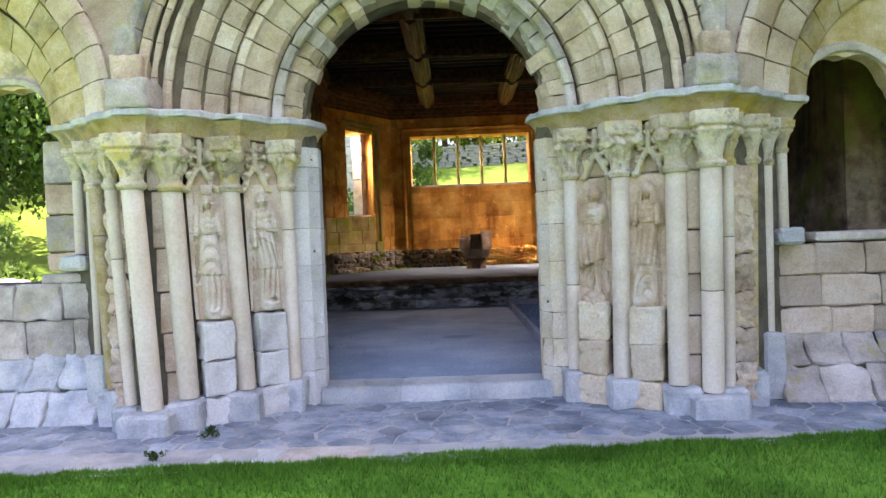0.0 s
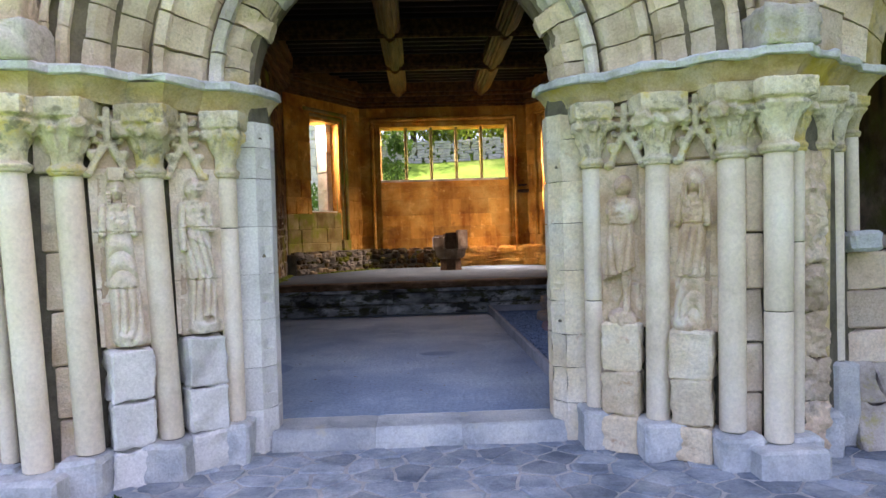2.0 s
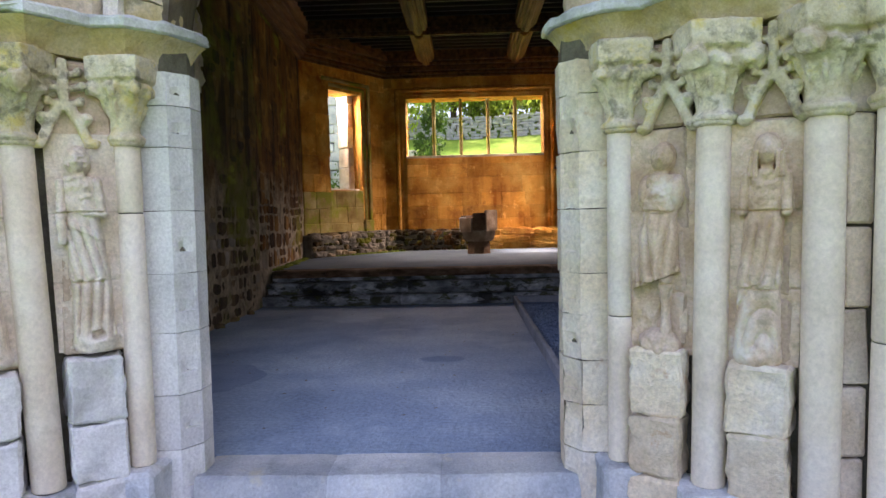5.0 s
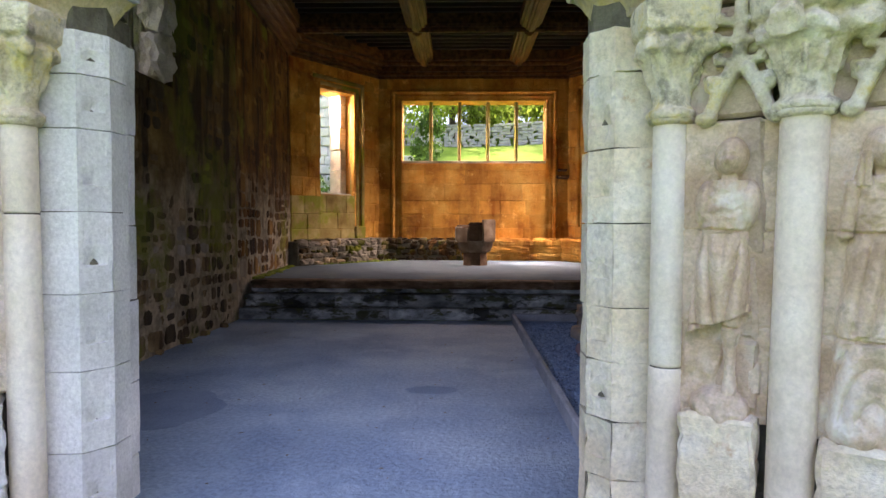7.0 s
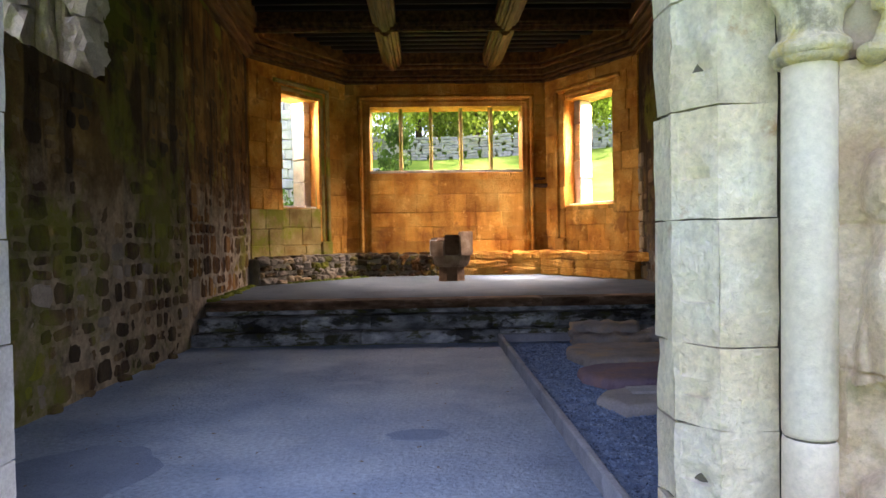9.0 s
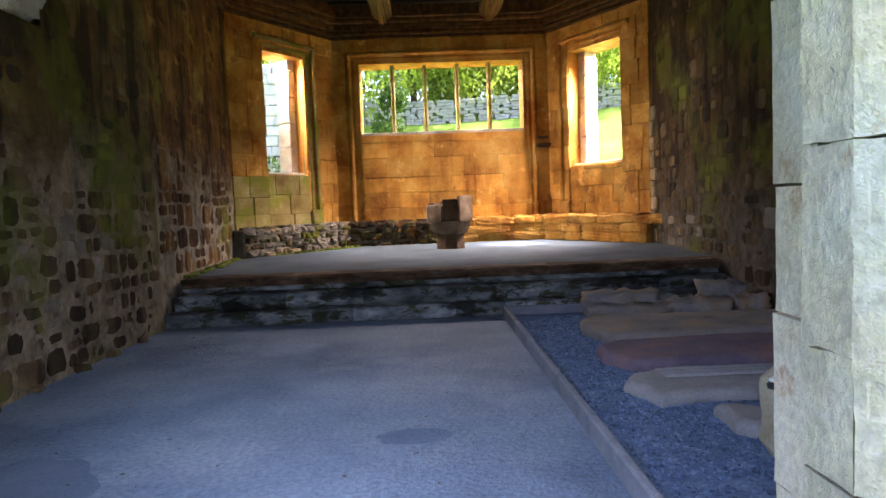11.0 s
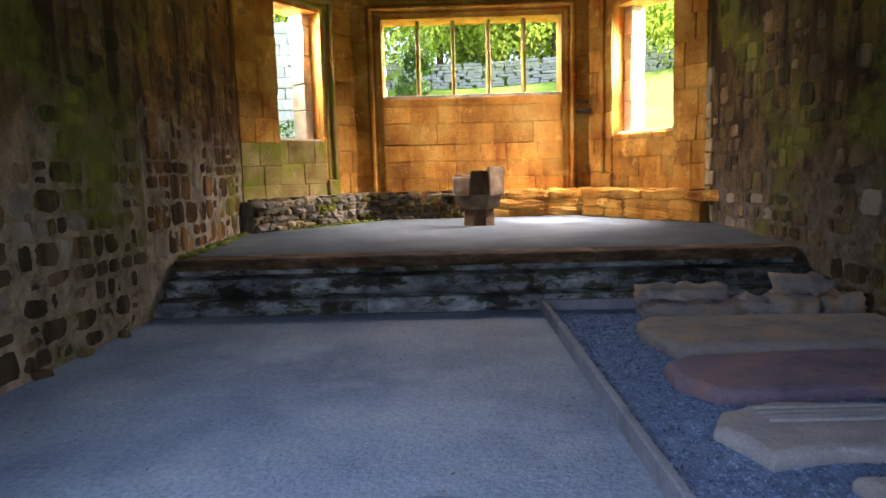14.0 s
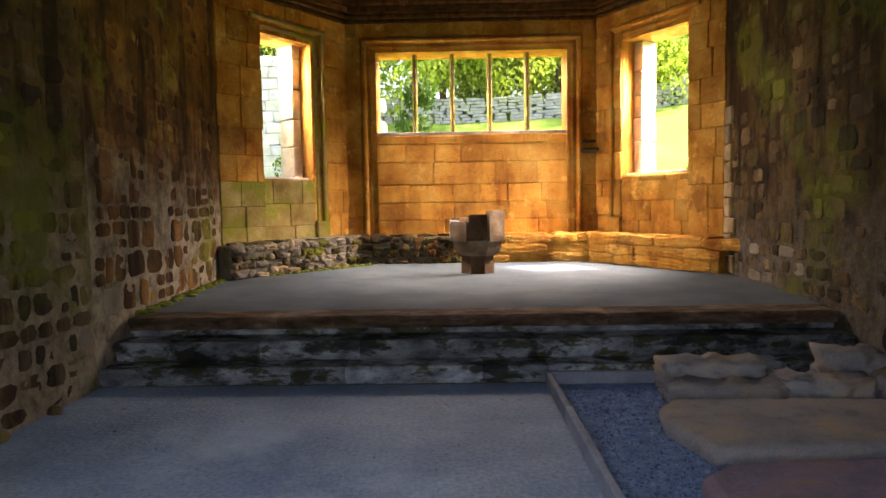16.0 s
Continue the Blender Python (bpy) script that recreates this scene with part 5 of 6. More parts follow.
def ashlar_face(root, x0, x1, z0, z1, course, material, rng, lo=0.3, hi=0.75, dep=0.05, y=0.0, skip=None):
    z = z0
    while z < z1 - 0.03:
        h = min(course * rng.uniform(0.85, 1.15), z1 - z)
        if z1 - (z + h) < 0.1:
            h = z1 - z
        x = x0 - (rng.uniform(0, 0.25) if x1 - x0 > 0.6 else 0)
        while x < x1 - 0.02:
            w = rng.uniform(lo, hi)
            xa, xb = max(x, x0), min(x + w, x1)
            if x1 - xb < 0.12:
                xb = x1
            if xb - xa > 0.04:
                v, f = cbox(xb - xa - 0.004, dep, h - 0.004, 0.010, 0.009, rng)
                off = Vector(((xa + xb) / 2, y - 0.024 + rng.uniform(-0.010, 0.010), z + h / 2))
                put("ashlar", mesh_of("ashlar", [p + off for p in v], f, material if not isinstance(material, tuple) else rng.choice(material)), root)
            x = xb if xb == x1 else x + w
        z += h


def mould_frame(root, x0, x1, z0, z1, steps_, material, name="moulding", top=True, ends=(True, True)):
    """Nested roll mouldings round an opening; each run is a part."""
    for grow, y, r in steps_:
        for ok, xx in ((ends[0], x0 - grow), (ends[1], x1 + grow)):
            if ok:
                v, f = lathe([(r, z0), (r, z1 + grow)], 10)
                put(name, mesh_of(name, [Vector((p[0] + xx, p[1] + y, p[2])) for p in v], f, material, False), root)
        if top:
            v, f = lathe([(r, x0 - grow), (r, x1 + grow)], 10)
            put(name, mesh_of(name, [Vector((p[2], p[1] + y, p[0] + z1 + grow)) for p in v], f, material, False), root)


rs = random.Random(55)
# back wall
W0, W1 = -0.68 - XA, 2.78 - XA
back, L = apse_wall("wall_east", (XA, YB), (XB, YB), W0, W1, 2.87, 4.36, "orange sandstone end wall with a five light window")
ashlar_face(back, W0, W1, 1.0, 2.86, 0.37, M_APSE, rs, 0.45, 1.15, 0.05, 0.02)
ashlar_face(back, 0.0, W0 - 0.27, 1.0, 4.8, 0.42, M_APSE, rs, 0.35, 0.6)
ashlar_face(back, W1 + 0.27, L, 1.0, 4.8, 0.42, M_APSE, rs, 0.35, 0.6)
ashlar_face(back, 0.0, L, 4.62, 4.9, 0.27, M_APSE, rs, 0.35, 0.7)
mould_frame(back, W0, W1, 1.05, 4.36, ((0.03, 0.10, 0.03), (0.10, 0.03, 0.045), (0.20, -0.05, 0.045)), M_APSE)
win = empty("window_2", (0, 0, 0), "unglazed five light stone mullioned window", "window", kind="structure")
win.location = (XA, YB, 0)
v, f = cbox(W1 - W0 + 0.02, 0.40, 0.07, 0.012, 0.004, rs)
put("window_sill", mesh_of("window_sill", [p + Vector(((W0 + W1) / 2, 0.24, 2.895)) for p in v], f, M_LIMEGREY), win)
for i in range(1, 5):
    xx = W0 + (W1 - W0) * i / 5
    pts = [(xx - 0.045, 0.28), (xx - 0.02, 0.20), (xx + 0.02, 0.20), (xx + 0.045, 0.28), (xx + 0.045, 0.40), (xx - 0.045, 0.40)]
    put("mullion", mesh_of("mullion", *prism(pts, 2.92, 4.36), M_MOSSY), win)

# canted walls
for nm, a, b, wn_, pick in (("wall_north_east", (XLC, YC), (XA, YB), "window_3", M_MOSSY), ("wall_south_east", (XB, YB), (XRC, YC), "window_4", M_APSE)):
    LL = (Vector(b) - Vector(a)).length
    if nm == "wall_north_east":
        o0, o1 = 0.84, 1.94
    else:
        o0, o1 = 0.62, 2.03
    root, L = apse_wall(nm, a, b, o0, o1, 2.06, 4.36, "sandstone canted wall with a tall open window")
    ashlar_face(root, o0, o1, 1.0, 2.05, 0.33, pick, rs, 0.3, 0.65, 0.05, 0.02)
    wide_lo, wide_hi = (0.0, 0.30) if nm == "wall_north_east" else (0.30, 0.0)
    if o0 - wide_lo > 0.1:
        ashlar_face(root, 0.0, o0, 1.0, 2.0, 0.33, pick, rs, 0.3, 0.6)
        ashlar_face(root, 0.0, o0, 2.0, 4.85, 0.42, M_APSE, rs, 0.3, 0.6)
    far0 = o1 if nm == "wall_south_east" else o1 + 0.30
    if L - far0 > 0.1:
        ashlar_face(root, far0, L, 1.0, 4.85, 0.42, M_APSE, rs, 0.3, 0.6)
    ashlar_face(root, 0.0, L, 4.64, 4.92, 0.26, M_APSE, rs, 0.3, 0.6)
    ends = (False, True) if nm == "wall_north_east" else (True, False)
    mould_frame(root, o0, o1, 1.35, 4.36, ((0.03, 0.10, 0.035), (0.11, 0.02, 0.05), (0.22, -0.06, 0.045)), M_APSE if pick is M_APSE else M_MOSSY, ends=ends)
    q = o1 + 0.14 if ends[1] else o0 - 0.14
    v, f = cbox(0.3, 0.2, 0.33, 0.02, 0.01, rs)
    put("ashlar", mesh_of("ashlar", [p + Vector((q, 0.0, 1.19)) for p in v], f, pick), root)
    wdw = empty(wn_, (a[0], a[1], 0), "tall unglazed window with pale worn reveal", "window", kind="structure")
    wdw.rotation_euler = root.rotation_euler
    v, f = cbox(o1 - o0, 0.5, 0.06, 0.012, 0.006, rs)
    put("window_sill", mesh_of("window_sill", [p + Vector(((o0 + o1) / 2, 0.34, 2.07)) for p in v], f, M_LIMEGREY), wdw)
    zz = 2.10
    far = o1 - 0.10 if ends[1] else o0 + 0.10
    while zz < 4.3:
        h = min(rs.uniform(0.3, 0.55), 4.36 - zz)
        v, f = cbox(0.2, 0.34, h - 0.006, 0.015, 0.012, rs)
        put("jamb_stone", mesh_of("jamb_stone", [p + Vector((far, 0.42, zz + h / 2)) for p in v], f, M_LIME), wdw)
        zz += h

# wall bench round the apse: rubble on one part, squared stone on the other
bench = empty("wall_bench", (0, 0, 0), "low rubble stone bench round the apse, partly mossy", "bench", kind="structure")


def bench_run(a, b, d, squared, rng, material):
    a, b = Vector((*a, 0)), Vector((*b, 0))
    dr = (b - a).normalized()
    nr_ = Vector((dr.y, -dr.x, 0))
    L = (b - a).length
    ang = math.degrees(math.atan2(dr.y, dr.x))
    mid = (a + b) / 2 + nr_ * d / 2
    v, f = cbox(L + 0.3, d - 0.06, 0.50, 0.02, 0.0, rng)
    m_ = Matrix.Translation(mid + Vector((0, 0, 0.79))) @ pose(0, 0, 0, 0, 0, ang)
    put("core", mesh_of("core", [m_ @ p for p in v], f, M_APSE if squared else M_MORTAR), bench)
    for j in range(3 if squared else 4):
        z = 0.55 + j * (0.17 if squared else 0.125)
        x = -0.1
        while x < L:
            w = rng.uniform(0.4, 1.0) if squared else rng.uniform(0.09, 0.26)
            h = 0.17 if squared else rng.uniform(0.06, 0.17)
            if squared:
                vf = rblock(w - 0.006, 0.16, h - 0.004, rng.uniform(0, 50), 0.022, 3, 0.93)
            else:
                vf = rblock(w, 0.2, h, rng.uniform(0, 50), 0.05, 2, 0.7)
            m_ = Matrix.Translation(a + dr * (x + w / 2) + nr_ * (d - 0.06 + rng.uniform(-0.03, 0.02)) + Vector((0, 0, z + h / 2))) @ pose(0, 0, 0, rng.uniform(-3, 3), rng.uniform(-3, 3), ang)
            put("stone", mesh_of("stone", *moved(vf, m_), material if not isinstance(material, tuple) else rng.choice(material)), bench)
            x += w
    x = 0.0
    while x < L:
        w = rng.uniform(0.2, 0.45)
        m_ = Matrix.Translation(a + dr * (x + w / 2) + nr_ * d * 0.5 + Vector((0, 0, 1.05))) @ pose(0, 0, 0, 0, 0, ang)
        put("stone", mesh_of("stone", *moved(boulder(w, d * 0.9, 0.08, x + 3, 1, 0.5), m_), material if not isinstance(material, tuple) else rng.choice(material)), bench)
        x += w


bench_run((XLC, YC), (XA, YB), 0.42, False, rs, (M_RUBPALE, M_RUBPALE, M_RUBMID, M_QUOIN))
bench_run((XA + 0.15, YB), (1.0, YB), 0.36, False, rs, (M_RUBBLE, M_RUBMID, M_RUBREARSTONE))
bench_run((1.0, YB), (XB - 0.1, YB), 0.36, True, rs, M_APSE)
bench_run((XB, YB), (XRC, YC), 0.38, True, rs, M_APSE)

# quoins where the side wall meets the canted wall, and a broken bracket on the end wall
for z, w, h in ((0.56, 0.42, 0.26), (0.82, 0.30, 0.30), (1.12, 0.46, 0.24), (1.36, 0.26, 0.28), (1.64, 0.34, 0.22), (1.86, 0.24, 0.30), (2.16, 0.32, 0.24), (2.40, 0.24, 0.28), (2.68, 0.30, 0.26)):
    v, f = cbox(0.12, w, h - 0.012, 0.016, 0.012, rs)
    m_ = Matrix.Translation((XRC - 0.005 - 0.076 * w / 2, YC - 0.06 - w / 2, z + h / 2)) @ pose(0, 0, 0, 0, 0, -4.4)
    put("quoin", mesh_of("quoin", [m_ @ p for p in v], f, M_QUOIN), swr)
bracket = empty("bracket", (3.16, 18.98, 2.50), "broken dark stone bracket projecting from the end wall", "bracket")
for dz, w, d, h in ((0.0, 0.30, 0.16, 0.07), (0.17, 0.22, 0.12, 0.06)):
    v, f = cbox(w, d, h, 0.016, 0.012, rs)
    put("ledge", mesh_of("ledge", [p + Vector((0, -d / 2, dz + h / 2)) for p in v], f, M_STEPTOP), bracket)

# ---- timber ceiling ----
v, f = prism([(XL - 0.2, 6.3), (XR + 0.2, 6.3), (XRC + 0.2, YC), (XB + 0.2, YB + 0.3), (XA - 0.2, YB + 0.3), (XLC - 0.2, YC)], 5.60, 5.75)
sets = [(v, f)]
yy = 6.5
while yy < YB - 0.2:
    d = 0.11
    q = max(0.0, (yy - YC) / (YB - YC))
    xa, xb = XLC + q * (XA - XLC), XRC + q * (XB - XRC)
    sets.append(moved(cbox(xb - xa, d, 0.16, 0.02, 0.0, rs), Matrix.Translation(((xa + xb) / 2, yy, 5.52))))
    yy += 0.30
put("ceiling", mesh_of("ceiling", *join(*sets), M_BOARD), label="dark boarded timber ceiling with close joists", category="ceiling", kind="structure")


def moulded_beam(name, x0, x1, y0, y1, along, z, w, h, label):
    root = empty(name, ((x0 + x1) / 2, (y0 + y1) / 2, z), label, "beam", group="ceiling beams")
    L = (y1 - y0) if along == "y" else (x1 - x0)
    sec = [(-0.5, 1.0), (-0.5, 0.42), (-0.42, 0.40), (-0.38, 0.26), (-0.24, 0.24), (-0.20, 0.10), (-0.12, 0.08), (-0.08, 0.0), (0.08, 0.0), (0.12, 0.08), (0.20, 0.10), (0.24, 0.24), (0.38, 0.26), (0.42, 0.40), (0.5, 0.42), (0.5, 1.0)]
    nn = len(sec)
    v = []
    for e in (-L / 2, L / 2):
        for a_, b_ in sec:
            v.append((a_ * w, e, b_ * h) if along == "y" else (e, a_ * w, b_ * h))
    f = [list(range(nn))[::-1], list(range(nn, 2 * nn))] + [[i, (i + 1) % nn, nn + (i + 1) % nn, nn + i] for i in range(nn)]
    put("timber", mesh_of("timber", v, f, M_WOOD), root)
    return root


for x in (-0.12, 2.08):
    for y0, y1 in ((6.4, 8.55), (8.8, 11.05), (11.3, 13.5), (13.75, 15.95), (16.2, 18.75)):
        moulded_beam("ceiling_beam", x - 0.2, x + 0.2, y0, y1, "y", 5.10, 0.42, 0.36, "moulded dark oak ceiling beam")
for y in (8.67, 11.17, 13.62, 16.07):
    moulded_beam("cross_beam", XL, XR, y - 0.12, y + 0.12, "x", 5.14, 0.22, 0.34, "heavy dark oak cross beam")
# moulded wall plate all round
plan = [(XL, 6.4), (XL, 12.6), (XLC, YC), (XA, YB), (XB, YB), (XRC, YC), (XR, 12.6), (XR, 6.4)]
for i in range(7):
    a, b = Vector((*plan[i], 0)), Vector((*plan[i + 1], 0))
    d = b - a
    ang = math.degrees(math.atan2(d.y, d.x))
    root = empty("wall_plate", ((a.x + b.x) / 2, (a.y + b.y) / 2, 4.8), "moulded brown timber cornice on the wall head", "cornice", group="timber cornices")
    root.rotation_euler = (0, 0, radians(ang))
    for (dep, z0, z1) in ((0.07, 0.06, 0.12), (0.14, 0.13, 0.20), (0.20, 0.21, 0.33), (0.28, 0.34, 0.42), (0.36, 0.43, 0.78)):
        v, f = cbox(d.length + dep * 0.3, dep, z1 - z0, 0.012, 0.0, rs)
        put("rail", mesh_of("rail", [p + Vector((0, -dep / 2, (z0 + z1) / 2)) for p in v], f, M_WOOD), root)
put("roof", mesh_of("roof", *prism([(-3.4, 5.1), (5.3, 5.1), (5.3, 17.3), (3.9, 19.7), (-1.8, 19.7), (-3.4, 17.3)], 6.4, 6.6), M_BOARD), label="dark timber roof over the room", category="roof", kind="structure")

# ---- font on the dais ----
font = empty("font", (1.06, 17.05, 0.548), "broken octagonal brown stone font on a short pedestal", "font")


def octo(levels, notch=None):
    v, f = [], []
    for r, z in levels:
        for k in range(8):
            a = 2 * math.pi * (k + 0.5) / 8
            v.append((r * math.cos(a), r * math.sin(a), z))
    for j in range(len(levels) - 1):
        for k in range(8):
            f.append([j * 8 + k, j * 8 + (k + 1) % 8, (j + 1) * 8 + (k + 1) % 8, (j + 1) * 8 + k])
    f += [list(range(8))[::-1], [(len(levels) - 1) * 8 + k for k in range(8)]]
    return v, f


put("pedestal", worn(hewn("pedestal", *octo([(0.275, 0.0), (0.27, 0.03), (0.262, 0.26), (0.275, 0.29)]), M_FONT, 3, 0.006, 8, 3), 0.002, 14), font, label="short dark octagonal pedestal")
bowl = put("bowl", hewn("bowl", *octo([(0.30, 0.29), (0.345, 0.33), (0.385, 0.43), (0.40, 0.54), (0.30, 0.56)]), M_FONTPALE, 3, 0.008, 7, 5), font, label="pale broken lower bowl")
font.scale = (1, 1, 0.94)
# what is left of the eight sides: a dark set-back front paints the shaded hollow
for k, (r0, r1, z1, mt) in enumerate(((0.30, 0.45, 1.02, M_FONTPALE), (0.30, 0.43, 0.94, M_FONT), (0.30, 0.43, 0.92, M_FONT), (0.30, 0.43, 0.90, M_FONT), (0.29, 0.46, 0.86, M_SLABPALE), (0.30, 0.45, 0.84, M_FONTPALE), (0.28, 0.37, 0.96, M_FONT), (0.31, 0.45, 1.02, M_FONTPALE))):
    a0, a1 = 2 * math.pi * (k - 0.5) / 8, 2 * math.pi * (k + 0.5) / 8
    pts = [(r0 * math.cos(a0), r0 * math.sin(a0)), (r1 * math.cos(a0), r1 * math.sin(a0)), (r1 * math.cos(a1), r1 * math.sin(a1)), (r0 * math.cos(a1), r0 * math.sin(a1))]
    put("rim_fragment", hewn("rim_fragment", *loft_plan(pts, [(0.53, 0.025), (0.60, 0.0), (z1 - 0.03, 0.002), (z1, 0.02)]), mt, 3, 0.007, 8, k + 2), bowl)


# ---- grave slabs on the gravel ----
def slab(outline, h, material, label, seed, grooves=0):
    """Flat worn slab over a plan outline (anticlockwise), its arrises broken; shallow parallel mouldings on some."""
    rng = random.Random(seed)
    cx, cy = sum(p[0] for p in outline) / len(outline), sum(p[1] for p in outline) / len(outline)
    ring = []
    for k, p in enumerate(outline):
        q = outline[(k + 1) % len(outline)]
        m = max(1, int(math.dist(p, q) / 0.16))
        for i in range(m):
            t = i / m
            j = rng.uniform(-0.010, 0.010)
            ring.append((p[0] + (q[0] - p[0]) * t - cx + j, p[1] + (q[1] - p[1]) * t - cy + j))
    root = empty("grave_slab", (cx, cy, 0.01), label, "grave slab", group="grave slabs")
    me = mesh_of("slab", *loft_plan(ring, [(0.0, 0.0), (h * 0.55, 0.004), (h * 0.82, 0.022), (h, 0.060)]), material)
    put("slab", worn(fused(me, 0.014, 1), 0.006, 6, seed), root)
    x0, x1 = min(p[0] for p in ring), max(p[0] for p in ring)
    for i in range(grooves):
        v, f = cbox((x1 - x0) * 0.72, 0.026, 0.022, 0.007, 0.002, rng)
        put("ridge", mesh_of("ridge", [p + Vector(((x0 + x1) / 2 + 0.12, 0.06 + 0.062 * i, h + 0.004)) for p in v], f, material), root)
    return root


slab([(2.25, 10.72), (3.2, 10.76), (4.36, 10.84), (4.36, 11.74), (3.3, 11.80), (2.36, 11.84), (2.19, 11.62), (2.13, 11.25)], 0.105, M_SLABTAN, "thick tan stone grave slab with an ochre edge lying on gravel", 1)
slab([(2.16, 9.74), (3.2, 9.80), (4.34, 9.88), (4.34, 10.58), (3.2, 10.64), (2.26, 10.58), (2.04, 10.38), (2.02, 10.08)], 0.10, M_SLABRED, "reddish purple sandstone grave slab lying on gravel", 2)
slab([(2.08, 8.88), (2.42, 8.96), (2.72, 8.94), (3.18, 9.16), (3.26, 9.58), (2.42, 9.64), (2.08, 9.52), (1.94, 9.26)], 0.085, M_SLABPALE, "pale grave slab with carved parallel lines", 3, 4)
slab([(3.32, 9.06), (4.2, 9.10), (4.26, 9.66), (3.36, 9.60)], 0.09, M_SLABPALE, "pale broken grave slab end", 4)
slab([(2.30, 8.36), (2.50, 8.14), (2.84, 8.28), (2.92, 8.54), (2.66, 8.52), (2.50, 8.70), (2.32, 8.70)], 0.09, M_SLABPALE, "flat broken pale slab with a missing corner", 5)


def rough_stone(x, y, w, d, h, turn, seed):
    """Broken stone with a hackly top, lying on gravel."""
    v, f = rblock(w, d, h, seed, 0.075, 4, 0.90)
    me = mesh_of("rough_stone", v, f, M_SLABTAN, True)
    return put("rough_stone", me, None, pose(x, y, 0.005 + h * 0.47, 0, 0, turn), label="rough broken grey tan stone lying on gravel", category="stone", group="loose stones")


for i, (x, y, w, d, h) in enumerate(((2.84, 12.36, 0.86, 0.34, 0.27), (2.80, 12.02, 0.88, 0.30, 0.17), (3.58, 12.06, 0.72, 0.36, 0.20), (4.02, 12.36, 0.52, 0.34, 0.34), (4.22, 12.06, 0.36, 0.26, 0.22))):
    rough_stone(x, y, w, d, h, -3 * i, i + 60)
put("carved_stone", wornbox("carved_stone", 0.70, 0.54, 0.47, M_BUFF, 83, 0.022, 0.045, 4, 0.10), None, pose(2.66, 7.94, 0.235, 0, 0, 12), label="large worn buff stone block standing on gravel", category="stone")
sign = empty("sign_panel", (1.90, 6.64, 0.0), "small tilted information panel with white border and green print", "sign")
v, f = cbox(0.06, 0.06, 0.77, 0.006, 0.0, rs)
put("post", mesh_of("post", [p + Vector((0.04, 0.02, 0.40)) for p in v], f, M_BLACK), sign)
for nm, w, d, h, dz, mt in (("back_plate", 0.44, 0.34, 0.02, 0.0, M_BLACK), ("board", 0.43, 0.33, 0.012, 0.017, M_WHITE), ("print", 0.385, 0.285, 0.006, 0.027, M_LIME_SIGN)):
    v, f = cbox(w, d, h, 0.003, 0.0, rs)
    m_ = Matrix.Translation((0.0, 0.0, 0.79)) @ pose(0, 0, 0, 0, 0, -60) @ pose(0, 0, 0, 9, 0, 0) @ Matrix.Translation((0, 0, dz))
    plate = put(nm, mesh_of(nm, [m_ @ p for p in v], f, mt), plate if nm == "print" else sign)

# ---- outside: far wall, ruin, trees ----
rt = random.Random(91)
fw = empty("field_wall", (0, 52, 0), "long grey drystone wall across the hillside", "wall")
x = -26.0
fv = []
while x < 30:
    w = rt.uniform(0.3, 0.7)
    yb = 52 + 0.02 * x
    z = hill(x, yb) - 0.1
    for j in range(8):
        fv.append(moved(cbox(w - 0.03, 0.6, 0.20, 0.04, 0.025, rt), Matrix.Translation((x + w / 2 + rt.uniform(-0.15, 0.15), yb - 52 + rt.uniform(-0.05, 0.05), z + 0.1 + 0.21 * j))))
    x += w
put("stonework", mesh_of("stonework", *join(*fv), M_FARWALL), fw)


def tree(x, y, h, seed, material=M_LEAF):
    rng = random.Random(seed)
    root = empty("tree", (x, y, hill(x, y) - 0.1), "leafy spring green tree on the hillside", "tree", group="hillside trees")
    v, f = lathe([(0.32, 0), (0.22, h * 0.2), (0.16, h * 0.45), (0.05, h * 0.8)], 8, 0.08, rng)
    sets = [(v, f)]
    for k in range(6):
        sets.append(moved(lathe([(0.09, 0), (0.03, h * 0.35)], 5), Matrix.Translation((0, 0, h * (0.25 + 0.07 * k))) @ pose(0, 0, 0, 0, rng.uniform(35, 60), 60 * k)))
    put("trunk", mesh_of("trunk", *join(*sets), M_BARK), root)
    put("crown", mesh_of("crown", *leaves(14000, h * 0.46, 0.30, rng, 0.95, (0, 0, h * 0.42)), material), root)
    return root


protos = [tree(-5, 57, 13, 1), tree(4.5, 56.5, 14, 2), tree(12, 58, 12, 3)]
shade_tree = tree(-22, 30, 13, 4, M_DARKLEAF)
for i, (x, y) in enumerate(((0, 55.5), (8.3, 55.5), (16, 56.5), (23, 56), (-12, 60), (-18, 57), (2, 63), (10, 64), (19, 65), (28, 58), (-24, 46), (-30, 40), (-34, 32), (33, 50), (-27, 36), (38, 44), (-38, 26), (-16, 27), (-28, 24), (-21, 38))):
    copy_thing(shade_tree if x < -10 else protos[i % 3], pose(x, y, hill(x, y) - 0.2, 0, 0, 67 * i))
